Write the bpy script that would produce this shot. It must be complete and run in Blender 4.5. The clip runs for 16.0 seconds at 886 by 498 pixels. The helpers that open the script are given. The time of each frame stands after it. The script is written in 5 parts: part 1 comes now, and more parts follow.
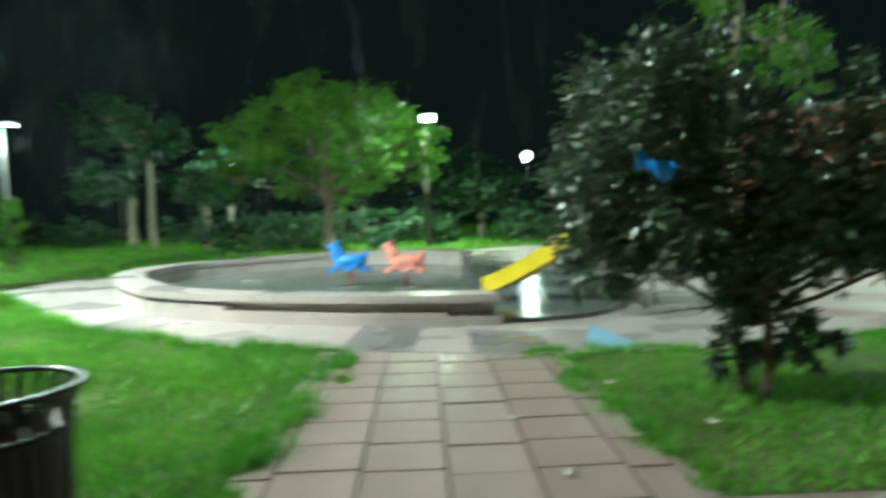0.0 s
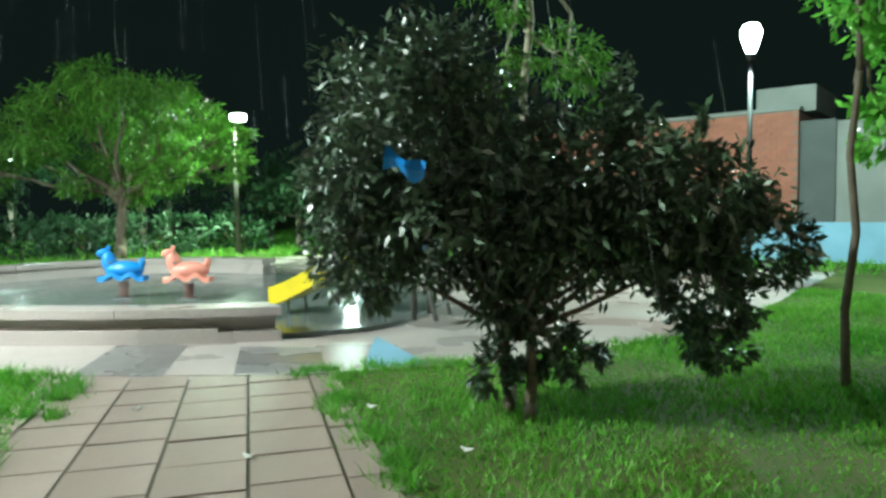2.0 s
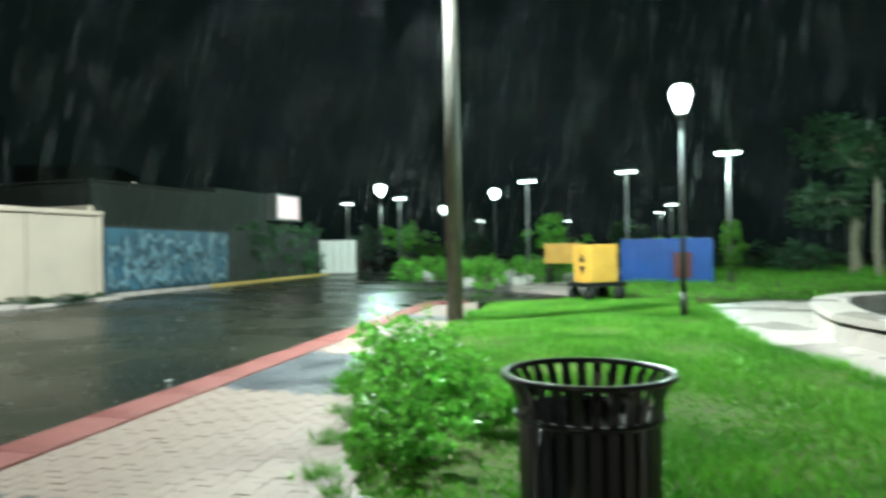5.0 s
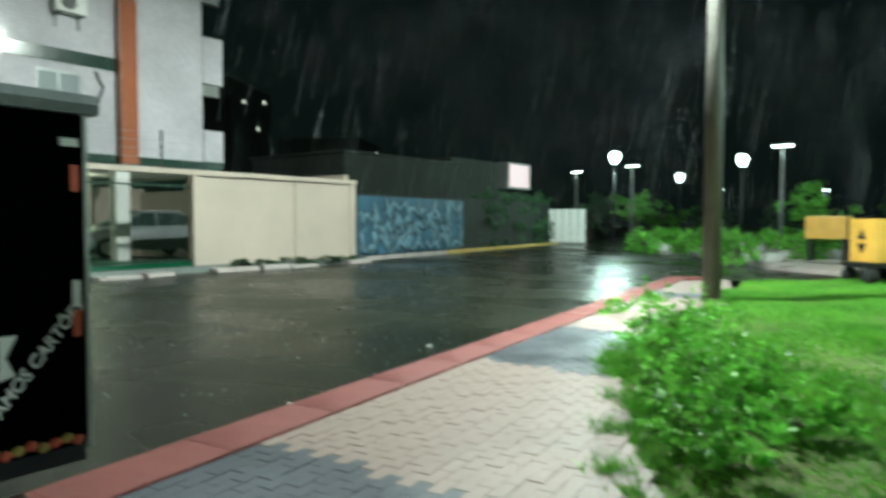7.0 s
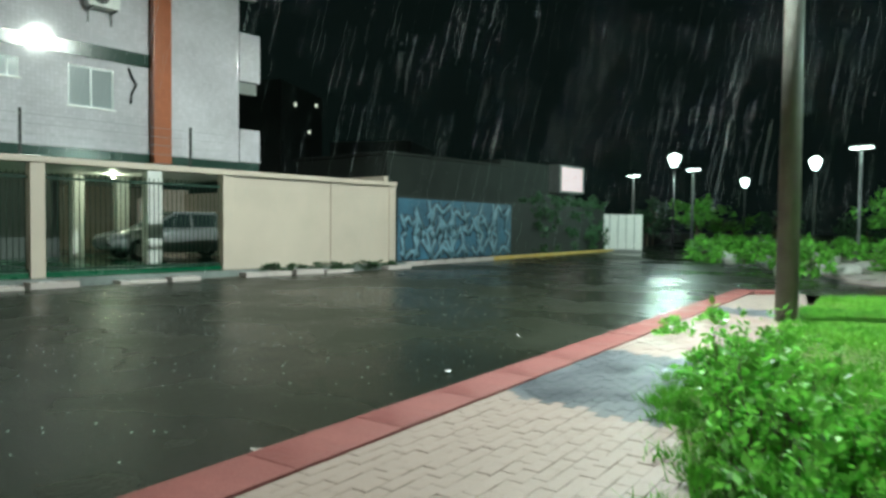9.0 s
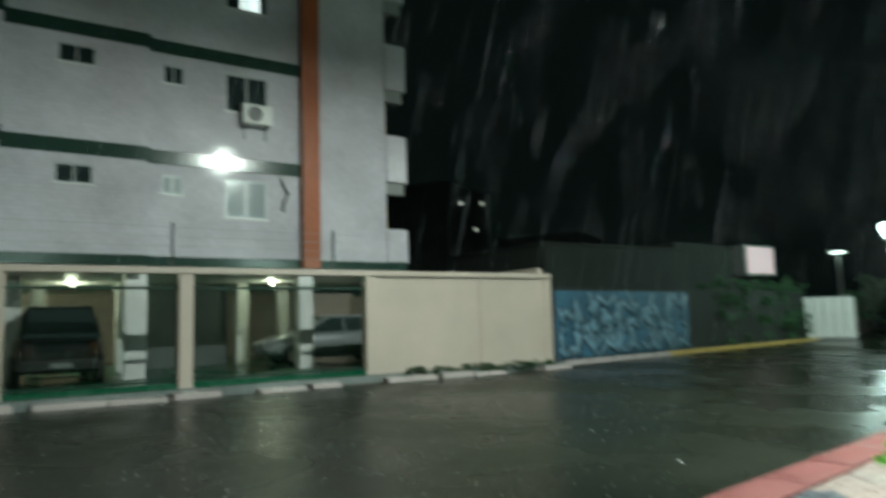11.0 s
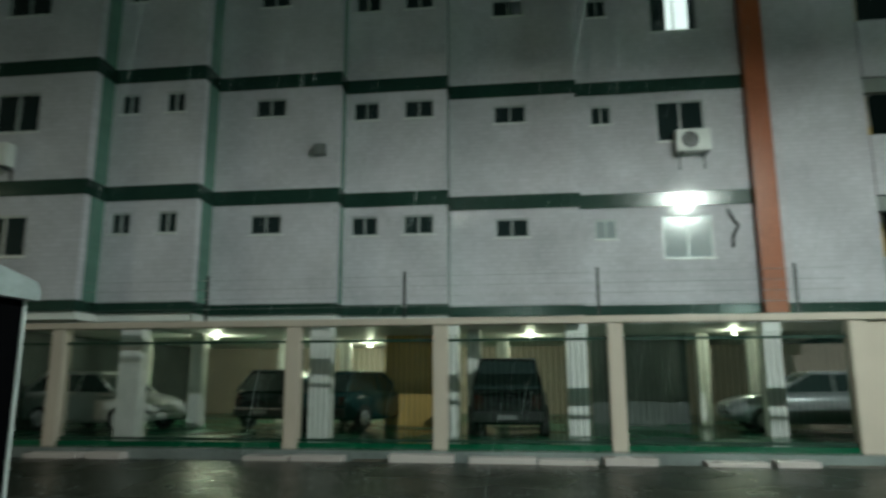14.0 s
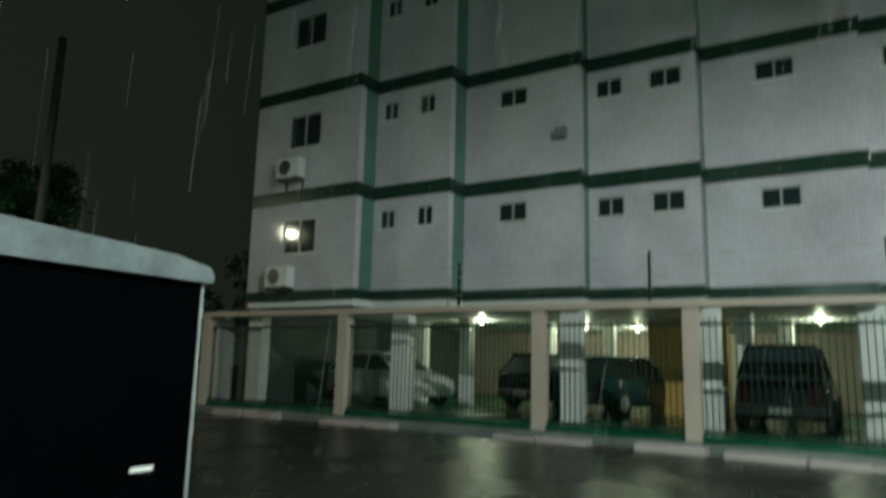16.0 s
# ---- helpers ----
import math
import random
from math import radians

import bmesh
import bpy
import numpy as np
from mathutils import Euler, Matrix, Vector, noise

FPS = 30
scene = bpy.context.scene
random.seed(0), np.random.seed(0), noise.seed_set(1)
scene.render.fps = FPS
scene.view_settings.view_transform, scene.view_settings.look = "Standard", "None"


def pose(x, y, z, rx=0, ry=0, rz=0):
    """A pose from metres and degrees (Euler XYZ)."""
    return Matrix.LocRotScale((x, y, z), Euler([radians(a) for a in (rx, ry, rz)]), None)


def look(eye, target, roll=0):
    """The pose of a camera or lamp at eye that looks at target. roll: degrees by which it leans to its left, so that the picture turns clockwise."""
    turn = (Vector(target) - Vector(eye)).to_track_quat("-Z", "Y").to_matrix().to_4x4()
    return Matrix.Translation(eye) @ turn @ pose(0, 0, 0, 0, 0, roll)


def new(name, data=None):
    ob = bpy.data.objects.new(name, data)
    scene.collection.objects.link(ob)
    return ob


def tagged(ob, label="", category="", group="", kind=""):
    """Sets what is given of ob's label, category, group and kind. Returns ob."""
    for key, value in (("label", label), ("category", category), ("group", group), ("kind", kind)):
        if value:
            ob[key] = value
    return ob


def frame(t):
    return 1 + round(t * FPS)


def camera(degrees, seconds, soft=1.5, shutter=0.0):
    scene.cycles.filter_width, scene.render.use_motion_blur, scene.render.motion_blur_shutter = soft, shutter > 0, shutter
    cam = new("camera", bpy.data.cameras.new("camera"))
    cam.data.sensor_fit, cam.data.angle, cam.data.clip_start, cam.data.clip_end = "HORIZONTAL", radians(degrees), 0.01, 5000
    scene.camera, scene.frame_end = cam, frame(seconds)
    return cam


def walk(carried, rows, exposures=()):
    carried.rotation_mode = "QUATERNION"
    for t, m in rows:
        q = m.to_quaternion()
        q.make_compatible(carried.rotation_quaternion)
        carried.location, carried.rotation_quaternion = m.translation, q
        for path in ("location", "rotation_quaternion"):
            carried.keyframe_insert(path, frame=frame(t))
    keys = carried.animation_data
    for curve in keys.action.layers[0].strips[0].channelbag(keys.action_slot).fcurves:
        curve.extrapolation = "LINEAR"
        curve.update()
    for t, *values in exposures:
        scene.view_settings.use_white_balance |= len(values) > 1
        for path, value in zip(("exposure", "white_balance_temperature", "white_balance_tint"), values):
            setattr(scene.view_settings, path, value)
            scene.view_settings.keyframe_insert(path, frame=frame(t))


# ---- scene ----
cam = camera(65.75, 16.0, soft=2.8, shutter=0.8)
PATH = [
    (0, (-4.502, -1.588, 1.508), (-2.899, -2.778, 1.388), -1.92),
    (0.5, (-4.462, -1.895, 1.416), (-3.066, -3.324, 1.332), 1.50),
    (1, (-4.404, -2.144, 1.396), (-3.135, -3.682, 1.241), 0.20),
    (1.5, (-4.483, -2.244, 1.467), (-3.219, -3.792, 1.397), -0.11),
    (2, (-4.423, -2.430, 1.459), (-3.158, -3.975, 1.352), -0.60),
    (2.5, (-4.330, -2.687, 1.429), (-3.029, -4.203, 1.334), 0.62),
    (3, (-4.213, -2.782, 1.412), (-2.865, -4.256, 1.314), -1.49),
    (3.5, (-4.224, -2.730, 1.450), (-2.511, -3.764, 1.422), 0.66),
    (4, (-4.143, -2.522, 1.462), (-2.154, -2.726, 1.402), 0.33),
    (4.5, (-4.200, -2.295, 1.400), (-2.224, -1.990, 1.352), 0.17),
    (5, (-4.203, -2.129, 1.378), (-2.317, -1.464, 1.383), -0.86),
    (5.2, (-4.184, -2.102, 1.381), (-2.329, -1.355, 1.390), -0.40),
    (7.3, (-4.100, -1.463, 1.434), (-2.615, -0.123, 1.396), -0.22),
    (7.5, (-3.946, -1.389, 1.432), (-2.516, 0.009, 1.432), -0.37),
    (8, (-3.661, -1.347, 1.395), (-2.185, 0.001, 1.321), 0.32),
    (8.2, (-3.522, -1.340, 1.395), (-2.005, -0.038, 1.328), 0.58),
    (10.3, (-1.876, -0.638, 1.465), (-0.586, 0.891, 1.454), 0.51),
    (10.5, (-1.698, -0.637, 1.429), (-0.445, 0.921, 1.459), 0.18),
    (11, (-1.448, -0.490, 1.459), (-0.367, 1.179, 1.667), -1.59),
    (11.5, (-0.930, -0.517, 1.392), (-0.169, 1.307, 1.700), 0.68),
    (12, (-0.554, -0.399, 1.432), (0.023, 1.466, 1.866), -1.17),
    (12.5, (-0.440, 0.129, 1.505), (-0.054, 2.051, 1.899), -2.29),
    (13, (-0.098, 0.325, 1.440), (0.042, 2.280, 1.839), -0.56),
    (13.5, (0.081, 0.607, 1.432), (0.065, 2.560, 1.867), -0.22),
    (14, (0.241, 1.093, 1.513), (-0.009, 3.041, 1.890), -0.13),
    (14.5, (0.545, 1.091, 1.452), (0.087, 2.985, 1.902), 1.07),
    (15, (0.732, 1.435, 1.389), (0.137, 3.251, 1.980), 0.48),
    (15.5, (0.948, 1.672, 1.440), (0.038, 3.377, 1.955), 3.20),
    (16, (1.187, 1.533, 1.468), (0.147, 3.209, 1.798), 1.42),
]
walk(cam, [(t, look(eye, target, roll)) for t, eye, target, roll in PATH],
     [(t, stops, 6300, -15) for t, stops in ((0, 0.4), (1, 0.65), (3.5, 0.6), (4, 0.2), (5, 0.32), (7.5, 0.0), (8, -0.04), (10.5, -0.38), (11, -0.58), (13, -0.64), (16, -0.64))])

# ---------------------------------------------------------------- night sky and lamps
world = bpy.data.worlds.new("night")
scene.world = world
world.use_nodes = True
wn = world.node_tree.nodes
wl = world.node_tree.links
wn["Background"].inputs["Color"].default_value = (0.5, 0.82, 0.78, 1)
# a faint town glow on the clouds towards the far end of the road
way, split, glow_range = wn.new("ShaderNodeTexCoord"), wn.new("ShaderNodeSeparateXYZ"), wn.new("ShaderNodeMapRange")
wl.new(way.outputs["Generated"], split.inputs[0])
wl.new(split.outputs["X"], glow_range.inputs["Value"])
glow_range.inputs["From Min"].default_value, glow_range.inputs["From Max"].default_value = 0.1, -0.9
glow_range.inputs["To Min"].default_value, glow_range.inputs["To Max"].default_value = 0.007, 0.026
wl.new(glow_range.outputs[0], wn["Background"].inputs["Strength"])
tint = wn.new("ShaderNodeMapRange")
tint.data_type = "FLOAT_VECTOR"
wl.new(split.outputs["X"], tint.inputs["Vector"])
tint.inputs[7].default_value, tint.inputs[8].default_value = (0.1, 0.1, 0.1), (-0.9, -0.9, -0.9)
tint.inputs[9].default_value, tint.inputs[10].default_value = (0.5, 0.82, 0.78), (0.85, 0.84, 0.66)
wl.new(tint.outputs["Vector"], wn["Background"].inputs["Color"])


def point_lamp(name, loc, power, color, radius=0.12):
    data = bpy.data.lights.new(name, "POINT")
    data.energy, data.color, data.shadow_soft_size = power, color, radius
    ob = new(name, data)
    ob.location = loc
    return ob


def head_lamp(name, loc, aim, power, color, size=0.35):
    data = bpy.data.lights.new(name, "AREA")
    data.shape, data.size, data.energy, data.color = "DISK", size, power, color
    ob = new(name, data)
    ob.matrix_world = look(loc, aim)
    return ob


COOL = (0.82, 1.0, 0.98)
head_lamp("street_light_beam", (6.9, 3.2, 9.02), (6.9, 3.0, 0.0), 2300, (0.93, 0.97, 1.0))
point_lamp("street_light_refractor", (6.9, 3.2, 8.99), 5000, (1.0, 0.97, 0.98), 0.035)
head_lamp("far_street_light_beam", (-22.3, 3.0, 7.5), (-21.0, 4.0, 0.0), 750, (1.0, 0.86, 0.66))
for gx, gy, gz, gp in ((10.4, -2.1, 4.42, 800), (-0.5, -16.8, 4.85, 1450), (24.0, -3.1, 4.75, 650), (26.7, 12.0, 4.5, 1100), (33.2, -15.2, 4.5, 900), (25.5, -30.3, 4.5, 380)):
    point_lamp("globe_glow", (gx, gy, gz), gp, COOL, 0.06)
head_lamp("flood_beam", (17.3, -17.0, 4.9), (16.9, -15.2, 0.0), 1000, (0.85, 1.0, 0.8), 0.3)
for gx, gy, gp in ((-8.6, 19.6, 120), (-3.6, 22.6, 120), (0.2, 21.0, 90), (5.4, 19.6, 50), (-6.4, 22.5, 120), (-5.2, 24.0, 120)):
    point_lamp("garage_glow", (gx, gy, 2.64), gp, (0.95, 0.95, 0.72), 0.08)

# ---------------------------------------------------------------- materials


def material(name, color, rough=0.7, metal=0.0, var=0.25, scale=4.0, fine=60.0, bump=0.15, color2=None, rough2=None, island=0.0, spec=0.5, through_light=0.0):
    m = bpy.data.materials.new(name)
    m.use_nodes = True
    nt = m.node_tree
    n, l = nt.nodes, nt.links
    b = n["Principled BSDF"]
    b.inputs["Metallic"].default_value = metal
    b.inputs["Specular IOR Level"].default_value = spec
    tc = n.new("ShaderNodeTexCoord")
    big, small = n.new("ShaderNodeTexNoise"), n.new("ShaderNodeTexNoise")
    big.inputs["Scale"].default_value, big.inputs["Detail"].default_value = scale, 4
    small.inputs["Scale"].default_value, small.inputs["Detail"].default_value = fine, 3
    l.new(tc.outputs["Object"], big.inputs["Vector"])
    l.new(tc.outputs["Object"], small.inputs["Vector"])
    ramp = n.new("ShaderNodeValToRGB")
    lo = tuple(c * (1 - var) for c in color)
    hi = color2 or tuple(min(1, c * (1 + var)) for c in color)
    ramp.color_ramp.elements[0].color, ramp.color_ramp.elements[1].color = (*lo, 1), (*hi, 1)
    ramp.color_ramp.elements[0].position, ramp.color_ramp.elements[1].position = 0.3, 0.7
    add = n.new("ShaderNodeMath")
    add.operation = "MULTIPLY_ADD"
    add.inputs[1].default_value = 0.35
    l.new(small.outputs["Fac"], add.inputs[0])
    sub = n.new("ShaderNodeMath")
    sub.operation = "MULTIPLY"
    sub.inputs[1].default_value = 0.65
    l.new(big.outputs["Fac"], sub.inputs[0])
    l.new(sub.outputs[0], add.inputs[2])
    l.new(add.outputs[0], ramp.inputs["Fac"])
    out = ramp.outputs["Color"]
    if island:
        geo, hsv = n.new("ShaderNodeNewGeometry"), n.new("ShaderNodeHueSaturation")
        mr = n.new("ShaderNodeMapRange")
        mr.inputs["To Min"].default_value, mr.inputs["To Max"].default_value = 1 - island, 1 + island
        l.new(geo.outputs["Random Per Island"], mr.inputs["Value"])
        l.new(mr.outputs[0], hsv.inputs["Value"])
        l.new(out, hsv.inputs["Color"])
        out = hsv.outputs["Color"]
    l.new(out, b.inputs["Base Color"])
    if rough2 is None:
        b.inputs["Roughness"].default_value = rough
    else:
        rr = n.new("ShaderNodeMapRange")
        rr.inputs["From Min"].default_value, rr.inputs["From Max"].default_value = 0.4, 0.6
        rr.inputs["To Min"].default_value, rr.inputs["To Max"].default_value = rough, rough2
        l.new(big.outputs["Fac"], rr.inputs["Value"])
        l.new(rr.outputs[0], b.inputs["Roughness"])
    if bump:
        bp = n.new("ShaderNodeBump")
        bp.inputs["Strength"].default_value, bp.inputs["Distance"].default_value = bump, 0.01
        l.new(small.outputs["Fac"], bp.inputs["Height"])
        l.new(bp.outputs[0], b.inputs["Normal"])
    if through_light:
        tr, mix = n.new("ShaderNodeBsdfTranslucent"), n.new("ShaderNodeMixShader")
        mix.inputs[0].default_value = through_light
        l.new(out, tr.inputs["Color"])
        l.new(b.outputs[0], mix.inputs[1])
        l.new(tr.outputs[0], mix.inputs[2])
        l.new(mix.outputs[0], n["Material Output"].inputs["Surface"])
    return m


def glow(name, color, strength):
    m = bpy.data.materials.new(name)
    m.use_nodes = True
    b = m.node_tree.nodes["Principled BSDF"]
    b.inputs["Base Color"].default_value = (*color, 1)
    b.inputs["Emission Color"].default_value = (*color, 1)
    b.inputs["Emission Strength"].default_value = strength
    return m


def glass_material(name, color, rough=0.05):
    m = bpy.data.materials.new(name)
    m.use_nodes = True
    b = m.node_tree.nodes["Principled BSDF"]
    b.inputs["Base Color"].default_value = (*color, 1)
    b.inputs["Roughness"].default_value = rough
    b.inputs["Specular IOR Level"].default_value = 0.8
    return m


def tile_material(name, color, size, gloss, bump=0.25):
    """Small glazed facade tiles: a grid of joints, each tile tilted a little by noise."""
    m = bpy.data.materials.new(name)
    m.use_nodes = True
    nt = m.node_tree
    n, l = nt.nodes, nt.links
    b = n["Principled BSDF"]
    tc, mp = n.new("ShaderNodeTexCoord"), n.new("ShaderNodeMapping")
    mp.inputs["Rotation"].default_value = (radians(90), 0, 0)
    l.new(tc.outputs["Object"], mp.inputs["Vector"])
    br = n.new("ShaderNodeTexBrick")
    br.offset = 0.0
    br.inputs["Scale"].default_value = 1.0
    br.inputs["Brick Width"].default_value = br.inputs["Row Height"].default_value = size
    br.inputs["Mortar Size"].default_value = size * 0.05
    br.inputs["Color1"].default_value = (*[c * 0.93 for c in color], 1)
    br.inputs["Color2"].default_value = (*[min(1, c * 1.05) for c in color], 1)
    br.inputs["Mortar"].default_value = (*[c * 0.82 for c in color], 1)
    l.new(mp.outputs[0], br.inputs["Vector"])
    st = n.new("ShaderNodeTexNoise")
    st.inputs["Scale"].default_value, st.inputs["Detail"].default_value = 0.7, 6
    l.new(tc.outputs["Object"], st.inputs["Vector"])
    mr = n.new("ShaderNodeMapRange")
    mr.inputs["From Min"].default_value, mr.inputs["From Max"].default_value = 0.3, 0.7
    mr.inputs["To Min"].default_value, mr.inputs["To Max"].default_value = 0.8, 1.08
    l.new(st.outputs["Fac"], mr.inputs["Value"])
    hsv = n.new("ShaderNodeHueSaturation")
    l.new(mr.outputs[0], hsv.inputs["Value"])
    l.new(br.outputs["Color"], hsv.inputs["Color"])
    l.new(hsv.outputs["Color"], b.inputs["Base Color"])
    b.inputs["Roughness"].default_value = gloss
    wob = n.new("ShaderNodeTexNoise")
    wob.inputs["Scale"].default_value, wob.inputs["Detail"].default_value = 6.0, 2
    l.new(tc.outputs["Object"], wob.inputs["Vector"])
    bp = n.new("ShaderNodeBump")
    bp.inputs["Strength"].default_value, bp.inputs["Distance"].default_value = bump, 0.02
    l.new(wob.outputs["Fac"], bp.inputs["Height"])
    bp2 = n.new("ShaderNodeBump")
    bp2.inputs["Strength"].default_value, bp2.inputs["Distance"].default_value = 0.3, 0.004
    bp2.invert = True
    l.new(br.outputs["Fac"], bp2.inputs["Height"])
    l.new(bp.outputs[0], bp2.inputs["Normal"])
    l.new(bp2.outputs[0], b.inputs["Normal"])
    return m


ASPHALT = material("wet asphalt", (0.012, 0.0145, 0.01), 0.17, var=0.35, scale=0.4, fine=38, bump=0.7, rough2=0.36, color2=(0.024, 0.026, 0.018), spec=0.11)
SOIL = material("wet soil", (0.06, 0.05, 0.035), 0.5, var=0.4, scale=1.2, fine=50, bump=0.5)
LAWN = material("lawn soil", (0.05, 0.14, 0.02), 0.85, var=0.45, scale=0.8, fine=40, bump=0.6, color2=(0.13, 0.13, 0.05), spec=0.2)
GRASS = material("grass blades", (0.1, 0.41, 0.032), 0.5, var=0.5, scale=0.75, fine=6, bump=0, color2=(0.23, 0.5, 0.065), island=0.4, spec=0.3, through_light=0.3)
PAVER = material("pinkish concrete paver", (0.28, 0.212, 0.188), 0.3, var=0.28, scale=1.1, fine=70, bump=0.4, rough2=0.55, spec=0.3)
PAVER_DARK = material("dark concrete paver", (0.085, 0.09, 0.105), 0.28, var=0.25, scale=1.2, fine=70, bump=0.4, rough2=0.5, spec=0.35)
SLAB = material("worn path slab", (0.29, 0.225, 0.2), 0.32, var=0.22, scale=1.6, fine=70, bump=0.35, rough2=0.48, spec=0.5)
JOINT = material("joint sand", (0.22, 0.175, 0.155), 0.6, var=0.3)
CONCRETE = material("pale wet concrete", (0.42, 0.365, 0.35), 0.2, var=0.2, scale=0.7, fine=60, bump=0.2, rough2=0.5, spec=0.4)
CONCRETE_GREY = material("flooded grey concrete", (0.16, 0.175, 0.17), 0.1, var=0.3, scale=0.9, fine=9, bump=0.5, rough2=0.22, spec=0.6)
KERB_RED = material("faded red painted kerb", (0.17, 0.044, 0.043), 0.4, var=0.3, scale=1.6, fine=60, bump=0.3, color2=(0.24, 0.085, 0.078), rough2=0.6, spec=0.25)
KERB_YELLOW = material("yellow painted kerb", (0.65, 0.42, 0.05), 0.4, var=0.25, scale=2.0, color2=(0.6, 0.45, 0.2))
CREAM = material("cream painted wall", (0.46, 0.385, 0.325), 0.5, var=0.12, scale=0.8, fine=120, bump=0.12)
TILE_WHITE = tile_material("white glazed facade tiles", (0.6, 0.575, 0.62), 0.1, 0.07, 0.06)
TILE_GREEN = tile_material("dark green glazed tiles", (0.022, 0.05, 0.038), 0.1, 0.18, 0.1)
TILE_SIDE = tile_material("green glazed return tiles", (0.13, 0.24, 0.19), 0.1, 0.2, 0.1)
TILE_BROWN = tile_material("rust brown glazed tiles", (0.36, 0.11, 0.05), 0.1, 0.25, 0.08)
WHITE = material("white paint", (0.7, 0.7, 0.68), 0.5, var=0.1, scale=2)
ALU = material("aluminium frame", (0.42, 0.44, 0.44), 0.4, metal=0.3, var=0.08, scale=5, bump=0)
PANE = glass_material("dark window glass", (0.02, 0.03, 0.03))
PANE_PALE = glass_material("curtained window glass", (0.3, 0.33, 0.34), 0.12)
BLACK = material("black painted steel", (0.012, 0.013, 0.013), 0.3, var=0.3, scale=6, fine=80, bump=0.1)
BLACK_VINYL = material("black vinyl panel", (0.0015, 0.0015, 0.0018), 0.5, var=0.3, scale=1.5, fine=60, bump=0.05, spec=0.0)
GRILLE = material("dark green painted bars", (0.008, 0.03, 0.018), 0.55, var=0.2, bump=0.05, spec=0.3)
STEEL = material("galvanised steel", (0.25, 0.26, 0.26), 0.45, metal=0.5, var=0.2, scale=3, bump=0.1)
POLE_CONC = material("weathered concrete pole", (0.085, 0.08, 0.07), 0.6, var=0.35, scale=2.5, fine=50, bump=0.4)
BARK = material("bark", (0.11, 0.085, 0.06), 0.8, var=0.4, scale=7, fine=40, bump=0.8)
BARK_PALE = material("pale bark", (0.3, 0.27, 0.2), 0.75, var=0.3, scale=6, fine=40, bump=0.6)
LEAF = material("glossy dark leaves", (0.05, 0.085, 0.042), 0.38, var=0.4, scale=1.5, fine=20, bump=0, island=0.65, spec=1.0, through_light=0.08)
LEAF_BRIGHT = material("fresh feathery leaves", (0.09, 0.205, 0.028), 0.5, var=0.35, scale=0.6, fine=8, bump=0, island=0.45, spec=0.25, through_light=0.3)
LEAF_SHRUB = material("shrub leaves", (0.18, 0.45, 0.065), 0.45, var=0.4, scale=1.4, fine=15, bump=0, island=0.45, spec=0.4, through_light=0.35)
LEAF_DARK = material("distant leaves", (0.04, 0.1, 0.04), 0.6, var=0.4, scale=0.4, fine=5, bump=0, island=0.4, through_light=0.2)
BLUE = material("blue plastic", (0.03, 0.24, 0.7), 0.3, var=0.15, scale=3, bump=0.05)
PINK = material("salmon pink plastic", (0.78, 0.3, 0.24), 0.3, var=0.12, scale=3, bump=0.05)
YELLOW = material("yellow plastic", (0.75, 0.58, 0.03), 0.3, var=0.15, scale=3, bump=0.05)
YELLOW_CART = material("yellow painted sheet", (0.62, 0.36, 0.07), 0.4, var=0.2, scale=2, bump=0.05)
BLUE_SHEET = material("blue painted sheet", (0.015, 0.09, 0.42), 0.4, var=0.25, scale=1.2, bump=0.1)
BRICK = material("bare red brick", (0.33, 0.12, 0.08), 0.75, var=0.25, scale=0.8, fine=30, bump=0.4, island=0.1)
MORTAR = material("brown mortar", (0.24, 0.14, 0.11), 0.85, var=0.2)
PLASTER = material("grey cement plaster", (0.24, 0.25, 0.24), 0.8, var=0.2, scale=0.9, fine=40, bump=0.3)
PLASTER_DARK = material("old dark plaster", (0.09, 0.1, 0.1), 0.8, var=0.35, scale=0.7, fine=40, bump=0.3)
PAINT_BLUE = material("pale blue wall paint", (0.22, 0.4, 0.55), 0.6, var=0.2, scale=1.0)
OCHRE = material("ochre painted wall", (0.5, 0.33, 0.1), 0.5, var=0.15, scale=0.8)
CAR_SILVER = material("silver car paint", (0.32, 0.34, 0.35), 0.22, metal=0.5, var=0.04, scale=1, bump=0)
CAR_WHITE = material("white car paint", (0.68, 0.68, 0.66), 0.2, var=0.04, scale=1, bump=0)
CAR_BLACK = material("black car paint", (0.012, 0.013, 0.014), 0.15, var=0.1, scale=1, bump=0)
CAR_GREEN = material("dark green car paint", (0.015, 0.04, 0.04), 0.15, var=0.1, scale=1, bump=0)
RUBBER = material("tyre rubber", (0.015, 0.015, 0.015), 0.8, var=0.2)
RED_LENS = glass_material("dark red tail lamp lens", (0.02, 0.002, 0.002), 0.1)
CLEAR_LENS = glass_material("clear lamp lens", (0.6, 0.62, 0.62), 0.1)
LOGO_RED = material("printed red", (0.6, 0.1, 0.06), 0.4, var=0.2, scale=6, bump=0)
LOGO_GOLD = material("printed gold", (0.42, 0.3, 0.07), 0.4, var=0.25, scale=6, bump=0)
LOGO_WHITE = material("printed off-white", (0.85, 0.83, 0.8), 0.4, var=0.1, scale=6, bump=0)
SPRAY_BLUE = material("sprayed blue paint", (0.035, 0.1, 0.16), 0.6, var=0.5, scale=0.9, fine=12, bump=0.1)
SPRAY_LIGHT = material("sprayed pale paint", (0.13, 0.23, 0.3), 0.6, var=0.4, scale=3, bump=0.05)
SPRAY_DARK = material("sprayed dark outline", (0.02, 0.035, 0.05), 0.6, var=0.3, scale=3, bump=0.05)
